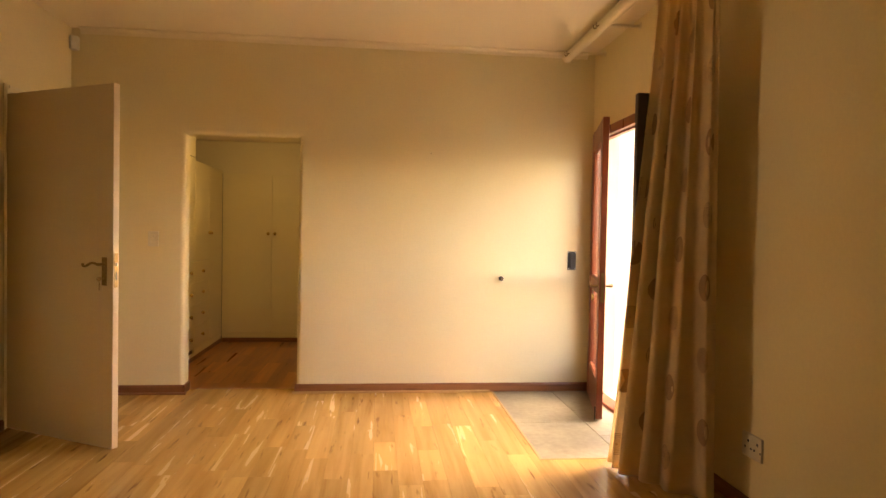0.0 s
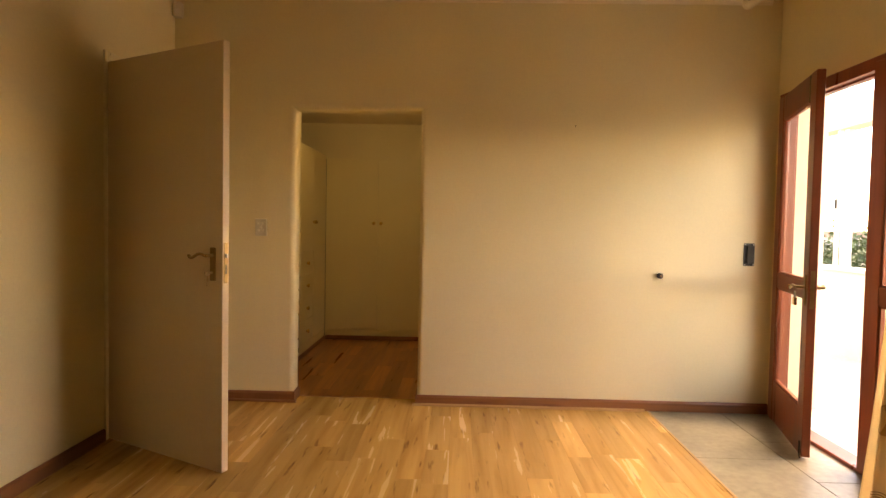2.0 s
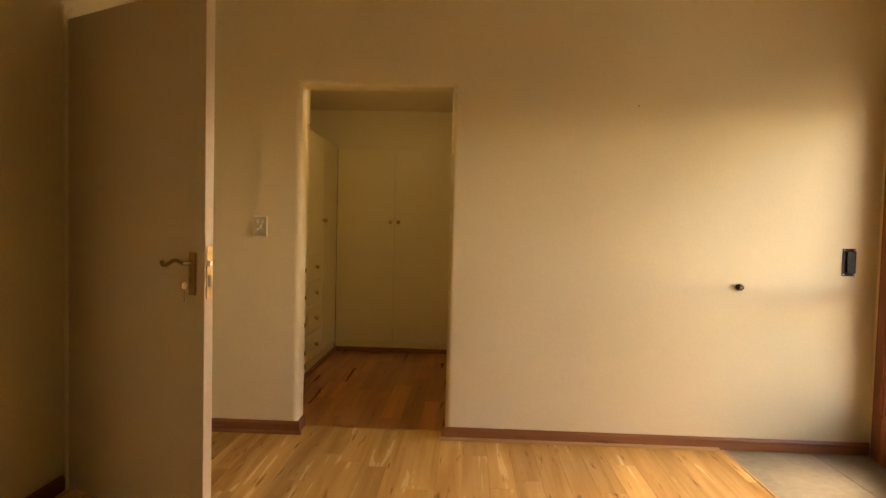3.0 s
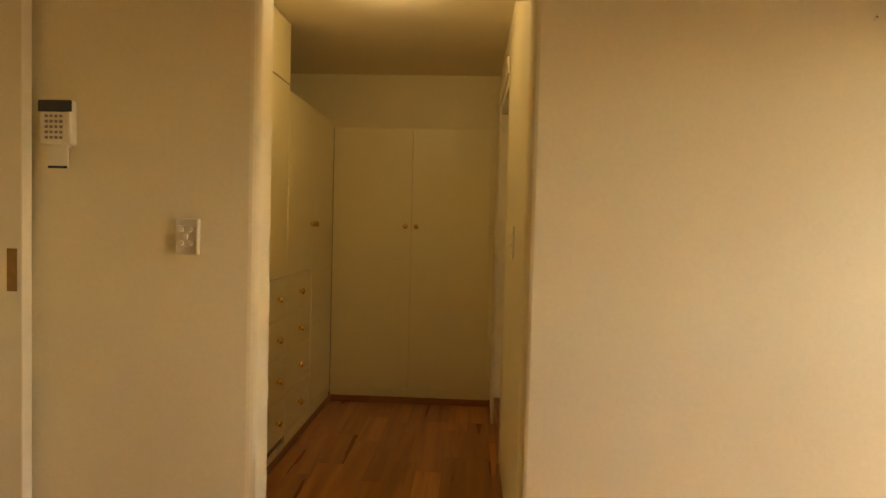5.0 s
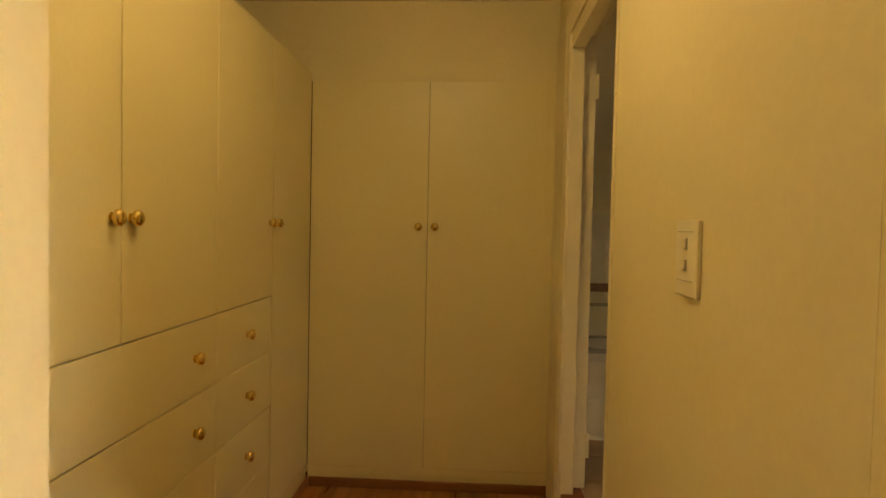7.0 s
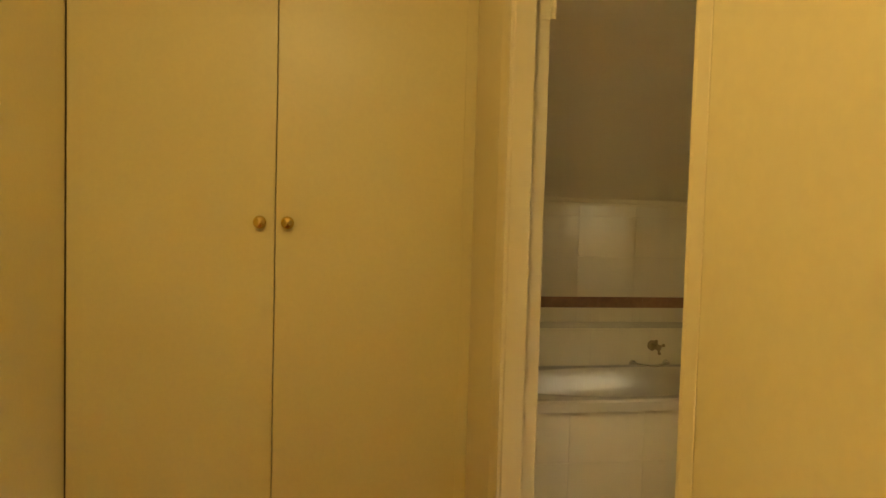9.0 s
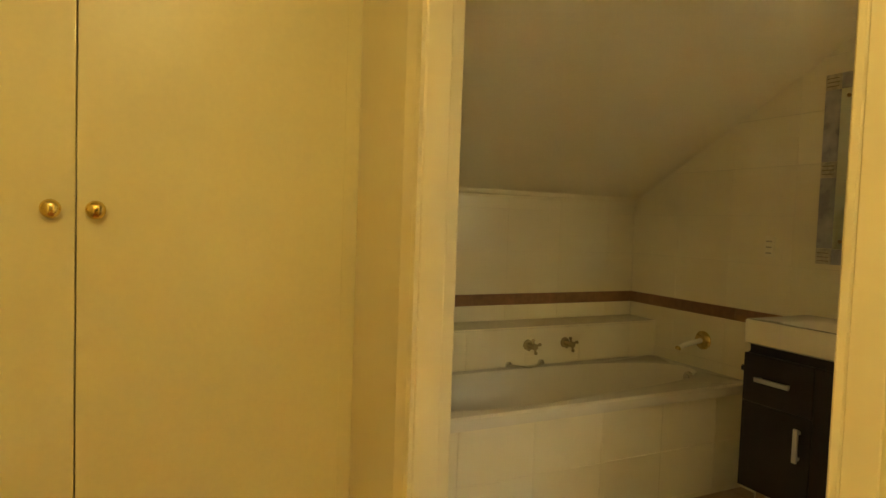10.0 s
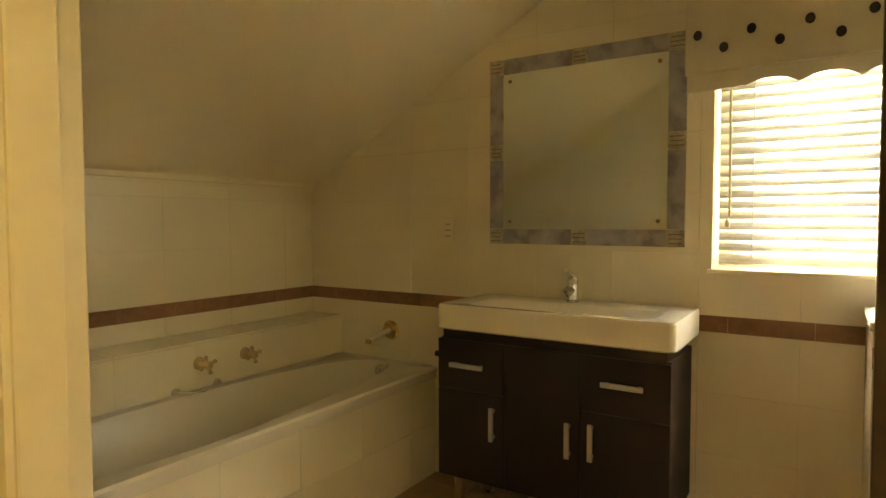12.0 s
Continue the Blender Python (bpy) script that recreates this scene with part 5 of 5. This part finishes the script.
def bush(at, size, seed, tall=False):
    rg = random.Random(seed)
    ob = thing("tree" if tall else "bush", at, "small tree with a sparse grey-green crown" if tall else "dense green garden shrub", "tree" if tall else "bush", "trees" if tall else "shrubs")
    bm = bmesh.new()
    base = Vector(at)
    limbs = []
    h = size * (1.5 if tall else 0.5)
    tube(bm, base, base + Vector((0, 0, h)), size * 0.07, size * 0.04, 8)
    for k in range(6):
        a = rg.uniform(0, 6.28)
        tip = base + Vector((math.cos(a) * size * 0.6, math.sin(a) * size * 0.6, h + size * rg.uniform(0.1, 0.8)))
        tube(bm, base + Vector((0, 0, h * rg.uniform(0.5, 0.95))), tip, size * 0.03, size * 0.01, 6)
        limbs.append(tip)
    part("trunk", bm, M_BARK, ob)
    verts, faces = [], []
    for k in range(16):
        c = (limbs[k % 6] if k < 12 else base + Vector((0, 0, h + size * 0.5))) + Vector([rg.gauss(0, size * 0.25) for _ in range(3)])
        rr = size * rg.uniform(0.22, 0.42)
        for j in range(70):
            p = c + Vector([rg.gauss(0, rr * 0.55) for _ in range(3)])
            u = Vector([rg.gauss(0, 1) for _ in range(3)]).normalized() * size * 0.06
            w = Vector([rg.gauss(0, 1) for _ in range(3)]).normalized() * size * 0.06
            i = len(verts)
            verts += [p - u, p + w, p + u, p - w]
            faces.append((i, i + 1, i + 2, i + 3))
    me = bpy.data.meshes.new("crown")
    me.from_pydata(verts, [], faces)
    me.materials.append(M_LEAVES)
    cr = new("crown", me)
    cr.parent, cr.matrix_parent_inverse = ob, Matrix.Translation(-ob.location)
    return ob


rg = random.Random(11)
kinds = [bush((30, 42, -6.0), 2.2, 1), bush((34, 36, -6.0), 2.6, 2), bush((40, 52, -6.0), 2.7, 3, True)]
for k in range(70):
    d = rg.uniform(30, 95)
    ang = radians(rg.uniform(12, 66))
    copy_thing(kinds[k % 3], Matrix.Translation((3 + d * math.sin(ang), 2 + d * math.cos(ang), -6.0)) @ Matrix.Rotation(rg.uniform(0, 6.2), 4, "Z") @ Matrix.Scale(rg.uniform(0.8, 1.15), 4))


def far_house(x, y, w, l, h, turn):
    ob = thing("house", (x, y, -6.0), "distant pale house with a pitched roof", "house", "distant houses")
    m = Matrix.Translation((x, y, -6.0)) @ Matrix.Rotation(turn, 4, "Z")
    part("wall", at_leaf(boxed(-w / 2, w / 2, -l / 2, l / 2, 0, h), m), M_HOUSE, ob)
    part("roof", at_leaf(prism(bmesh.new(), [(-w / 2 - 0.4, h), (w / 2 + 0.4, h), (0, h + w * 0.28)], "y", -l / 2 - 0.4, l / 2 + 0.4), m), M_ROOF, ob)
    for s in (-1, 1):
        for k in range(3):
            part("window", at_leaf(boxed(s * w / 2 - 0.05, s * w / 2 + 0.05, -l / 2 + l * (k + 0.5) / 3 - 0.6, -l / 2 + l * (k + 0.5) / 3 + 0.6, 1.0, 2.3), m), M_SCREEN, ob)


for k in range(14):
    d, ang = rg.uniform(170, 320), radians(14 + 3.6 * k)
    far_house(d * math.sin(ang), d * math.cos(ang), rg.uniform(7, 11), rg.uniform(9, 16), rg.uniform(3, 6), rg.uniform(0, 3))

# ---- hall: window blind seen past the door ----
hw = thing("hall_blind", (-6.29, 5.4, 1.0), "pale venetian blind over a bright hall window", "blind")
hm = boxed(-6.270, -6.264, 5.0, 7.0 - 0.61, 1.0, 1.022)
hs = part("slat", hm, M_SLAT, hw)
for i in range(1, 26):
    o = new("slat", hs.data)
    o.parent, o.matrix_parent_inverse = hw, hs.matrix_parent_inverse.copy()
    o.location = (0, 0, i * 0.04)
part("head_rail", boxed(-6.29, -6.255, 4.99, 6.395, 2.03, 2.07), M_SLAT, hw)
area_lamp("hall_window_daylight", (-6.292, 5.7, 1.52), (-5.0, 5.7, 1.4), 1.3, 1.0, 9, (1.0, 0.97, 0.92))

# ---- pieces: planks ----
PW = 0.131
rng = random.Random(8)
cache = {}


def plank(parent, x0, x1, y0, y1):
    # passage planks take the copy with shade in its colour
    mat = M_FLOORSHADED if parent is closet_floor else M_FLOOR
    key = (round(x1 - x0, 4), round(y1 - y0, 4), mat.name)
    if key not in cache:
        cache[key] = piece_mesh("plank", key[0] - 0.0004, key[1] - 0.0004, 0.0139, mat, 0.0005)
    o = new("plank", cache[key])
    o.parent = parent
    o.location = ((x0 + x1) / 2, (y0 + y1) / 2, -0.0139)


def fill_planks(parent, x0, x1, y0, y1):
    y = y0 - rng.choice((0.0, 0.2, 0.4, 0.6))
    while y < y1 - 0.01:
        l = rng.choice((0.45, 0.6, 0.8, 1.0, 1.2))
        if y + l > y1 - 0.25:
            l = y1 - y
        if y + l > y0 + 0.02:
            plank(parent, x0, x1, max(y, y0), y + l)
        y += l


x = XL
while x < XR - 0.01:
    x1 = min(x + PW, XR)
    mid = (x + x1) / 2
    end = TY - 0.004 if mid > TX else YB
    xs = x1
    if OL < mid < OR_:
        end = YB + T
    if x < TX < x1:
        fill_planks(floor, x, TX - 0.004, -0.9, YB)
        fill_planks(floor, TX - 0.004, x1, -0.9, TY - 0.004)
    else:
        fill_planks(floor, x, xs, -0.9, end)
    x = x1
structure("floor_near_start", boxed(XL, XR, YS, -0.902, -0.0139, 0), M_FLOOR, "laminate plank floor", "floor")
x = CX - 0.05
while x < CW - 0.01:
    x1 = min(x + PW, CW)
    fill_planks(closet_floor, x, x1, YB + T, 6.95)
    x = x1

# entry tiles and their edge strip
entry = thing("entry_tiles", (1.36, 3.8, 0), "greenish-grey stone entry tiles by the balcony doors", "floor tiles", kind="structure")
part("bed", boxed(TX, XR + 0.05, TY, YB, -0.0138, -0.0085), M_GROUT, entry)
for x0, x1 in ((TX + 0.012, 1.452), (1.455, XR + 0.04)):
    for y0, y1 in ((TY + 0.012, 3.46), (3.463, 4.03), (4.033, YB - 0.002)) if x0 > 1.2 else ((TY + 0.012, 3.75), (3.753, YB - 0.002)):
        o = new("tile", piece_mesh("tile", x1 - x0, y1 - y0, 0.0055, M_SLATE, 0.0015))
        o.parent, o.matrix_parent_inverse = entry, Matrix.Translation(-entry.location)
        o.location = ((x0 + x1) / 2, (y0 + y1) / 2, -0.0084)
structure("trim", boxed(TX - 0.004, TX + 0.011, TY - 0.004, YB - 0.017, -0.0083, 0.003, 0.002, 2), M_STRIPY, "narrow wooden edge strip of the entry tiles", "trim")
structure("trim", boxed(TX + 0.0112, XR, TY - 0.004, TY + 0.011, -0.0083, 0.003, 0.002, 2), M_STRIP, "narrow wooden edge strip of the entry tiles", "trim")

# ---- pieces: bathroom tiles ----
tcache = {}


def wall_tile(parent, mat, name, axis, at, u0, u1, z0, z1, d=0.0062, gap=0.0010):
    """axis 'x': a face that looks to -x; 'X': to +x; 'y': to -y; 'z': up, with z0, z1 along y."""
    w, h = round(u1 - u0 - gap, 4), round(z1 - z0 - gap, 4)
    if w < 0.012 or h < 0.012:
        return
    key = (w, h, d, mat.name)
    if key not in tcache:
        tcache[key] = piece_mesh("tile", w, h, d, mat, 0.0005)
    o = new(name, tcache[key])
    o.parent = parent
    if parent.type == "EMPTY":
        o.matrix_parent_inverse = Matrix.Translation(-parent.location)
    um, zm = (u0 + u1) / 2, (z0 + z1) / 2
    if axis == "x":
        o.matrix_basis = Matrix.Translation((at, um, zm)) @ Matrix(((0, 0, -1, 0), (-1, 0, 0, 0), (0, 1, 0, 0), (0, 0, 0, 1)))
    elif axis == "X":
        o.matrix_basis = Matrix.Translation((at, um, zm)) @ Matrix(((0, 0, 1, 0), (1, 0, 0, 0), (0, 1, 0, 0), (0, 0, 0, 1)))
    elif axis == "y":
        o.matrix_basis = Matrix.Translation((um, at, zm)) @ Matrix(((1, 0, 0, 0), (0, 0, -1, 0), (0, 1, 0, 0), (0, 0, 0, 1)))
    elif axis == "Y":
        o.matrix_basis = Matrix.Translation((um, at, zm)) @ Matrix(((-1, 0, 0, 0), (0, 0, 1, 0), (0, 1, 0, 0), (0, 0, 0, 1)))
    else:
        o.matrix_basis = Matrix.Translation((um, zm, at))


TH2 = 0.2
ROWS = [(0.884 - TH2 * k, 0.884 - TH2 * (k - 1)) for k in (3, 2, 1)] + [(0.938 + TH2 * k, 0.938 + TH2 * (k + 1)) for k in range(8)]


def cut(u0, u1, z0, z1, hole):
    """What is left of a rectangle outside a hole."""
    h0, h1, k0, k1 = hole
    if u1 <= h0 or u0 >= h1 or z1 <= k0 or z0 >= k1:
        return [(u0, u1, z0, z1)]
    out = []
    if z0 < k0:
        out.append((u0, u1, z0, k0))
    if z1 > k1:
        out.append((u0, u1, k1, z1))
    a, b = max(z0, k0), min(z1, k1)
    if u0 < h0:
        out.append((u0, h0, a, b))
    if u1 > h1:
        out.append((h1, u1, a, b))
    return out


HOLE = (WY0, WY1, WZ0 - 0.004, WZ1)
cols = [5.869 + 0.29 * k for k in range(-3, 7)]
for z0, z1 in ROWS:
    for c in cols:
        u0, u1 = max(c, 5.03), min(c + 0.29, BY1)
        roof = SZ + (BY1 - u1) * SL
        if u1 - u0 < 0.02 or z0 > SZ + (BY1 - u0) * SL - 0.01 or (z1 < 0.75 and u0 > TYB):
            continue
        for p in cut(u0, u1, z0, z1, HOLE):
            wall_tile(bath_wall_east, M_TILE, "tile", "x", BX1, *p)
for k in range(14):
    u0, u1 = 5.83 + 0.24 * (k - 3), 5.83 + 0.24 * (k - 2)
    if u0 > 5.03 and u0 < BY1:
        wall_tile(bath_wall_east, M_BORDER, "border_tile", "x", BX1, u0, min(u1, BY1), 0.884, 0.938)
joints = [BX1 - 0.0065] + [0.99 - 0.3 * k for k in range(6)]
for xc, x0 in zip(joints, joints[1:]):
    x0 = max(x0, BX0)
    for z0, z1 in ((0.815, 0.884), (0.938, 1.138), (1.138, 1.338), (1.338, 1.402)):
        wall_tile(bath_wall_north, M_TILE, "tile", "y", BY1, x0, xc, z0, z1, gap=0.0005)
    wall_tile(ledge, M_TILE, "tile", "z", 0.8062, x0, xc, TYB - 0.006, BY1 - 0.0065)
    wall_tile(ledge, M_TILE, "tile", "y", TYB + 0.0005, x0, xc, 0.642, 0.804)
    wall_tile(bath, M_TILE, "tile", "y", TY0 + 0.032, x0, xc, 0.395, 0.590)
    wall_tile(bath, M_TILE, "tile", "y", TY0 + 0.032, x0, xc, 0.200, 0.395)
    wall_tile(bath, M_TILE, "tile", "y", TY0 + 0.032, x0, xc, FZ, 0.200)
for k in range(8):
    x0, x1 = BX1 - 0.0065 - 0.24 * (k + 1), BX1 - 0.0065 - 0.24 * k
    if x1 > BX0 + 0.02:
        wall_tile(bath_wall_north, M_BORDER, "border_tile", "y", BY1, max(x0, BX0), x1, 0.884, 0.938)
for c in (6.60, 6.90, 7.20, 7.50):
    for z0, z1 in ROWS[:8]:
        if z1 < SZ + (BY1 - c - 0.3) * SL and not (c > 7.1 and z1 < 0.95):
            wall_tile(wall_closet_east, M_TILE, "tile", "X", BX0, c + 0.08, c + 0.38, z0, z1)
for z0, z1 in ROWS[:3]:
    for x0, x1 in ((0.832, 0.98), (0.98, MX)):
        wall_tile(part_wall, M_TILE, "tile", "Y", 5.700, x0, x1, z0, z1)
for x0, x1 in ((0.832, 0.92), (0.92, MX)):
    wall_tile(part_wall, M_BORDER, "border_tile", "Y", 5.700, x0, x1, 0.884, 0.938)
    wall_tile(part_wall, M_TILE, "tile", "Y", 5.700, x0, x1, 0.938, 0.974)
# bathroom floor tiles
bath_floor = bpy.data.objects["bath_floor"]
M_BFLOOR = material("bath_floor_tile", (0.42, 0.27, 0.15), 0.4, vary=0.12, grain=20, stain=4, rand=0.08)
x = BX0
while x < BX1 - 0.02:
    y = 5.0
    while y < 7.19:
        wall_tile(bath_floor, M_BFLOOR, "tile", "z", FZ + 0.0002, x, min(x + 0.33, BX1), y, min(y + 0.33, 7.20), 0.0058, 0.004)
        y += 0.33
    x += 0.33
# balcony and hall pavers
bm = bmesh.new()
rng = random.Random(5)
for i in range(5):
    for j in range(30):
        x0, y0 = XR + 0.225 + 0.37 * i, -2.4 + 0.37 * j
        box(bm, x0 + 0.003, min(x0 + 0.367, 3.62), y0 + 0.003, y0 + 0.367, -0.0299, -0.016 - 0.0008 * rng.random())
pav = to_object("balcony_pavers", bm, M_PAVER)
tagged(pav, "pale square pavers of the balcony", "paving", kind="stuff")
bm = bmesh.new()
for i in range(9):
    for j in range(10):
        x0, y0 = -6.28 + 0.41 * i, 2.02 + 0.41 * j
        box(bm, x0 + 0.004, x0 + 0.406, y0 + 0.004, y0 + 0.406, -0.0059, 0.0)
tagged(to_object("hall_tiles", bm, M_MARBLE), "grey square floor tiles of the hall", "floor tiles", kind="stuff")
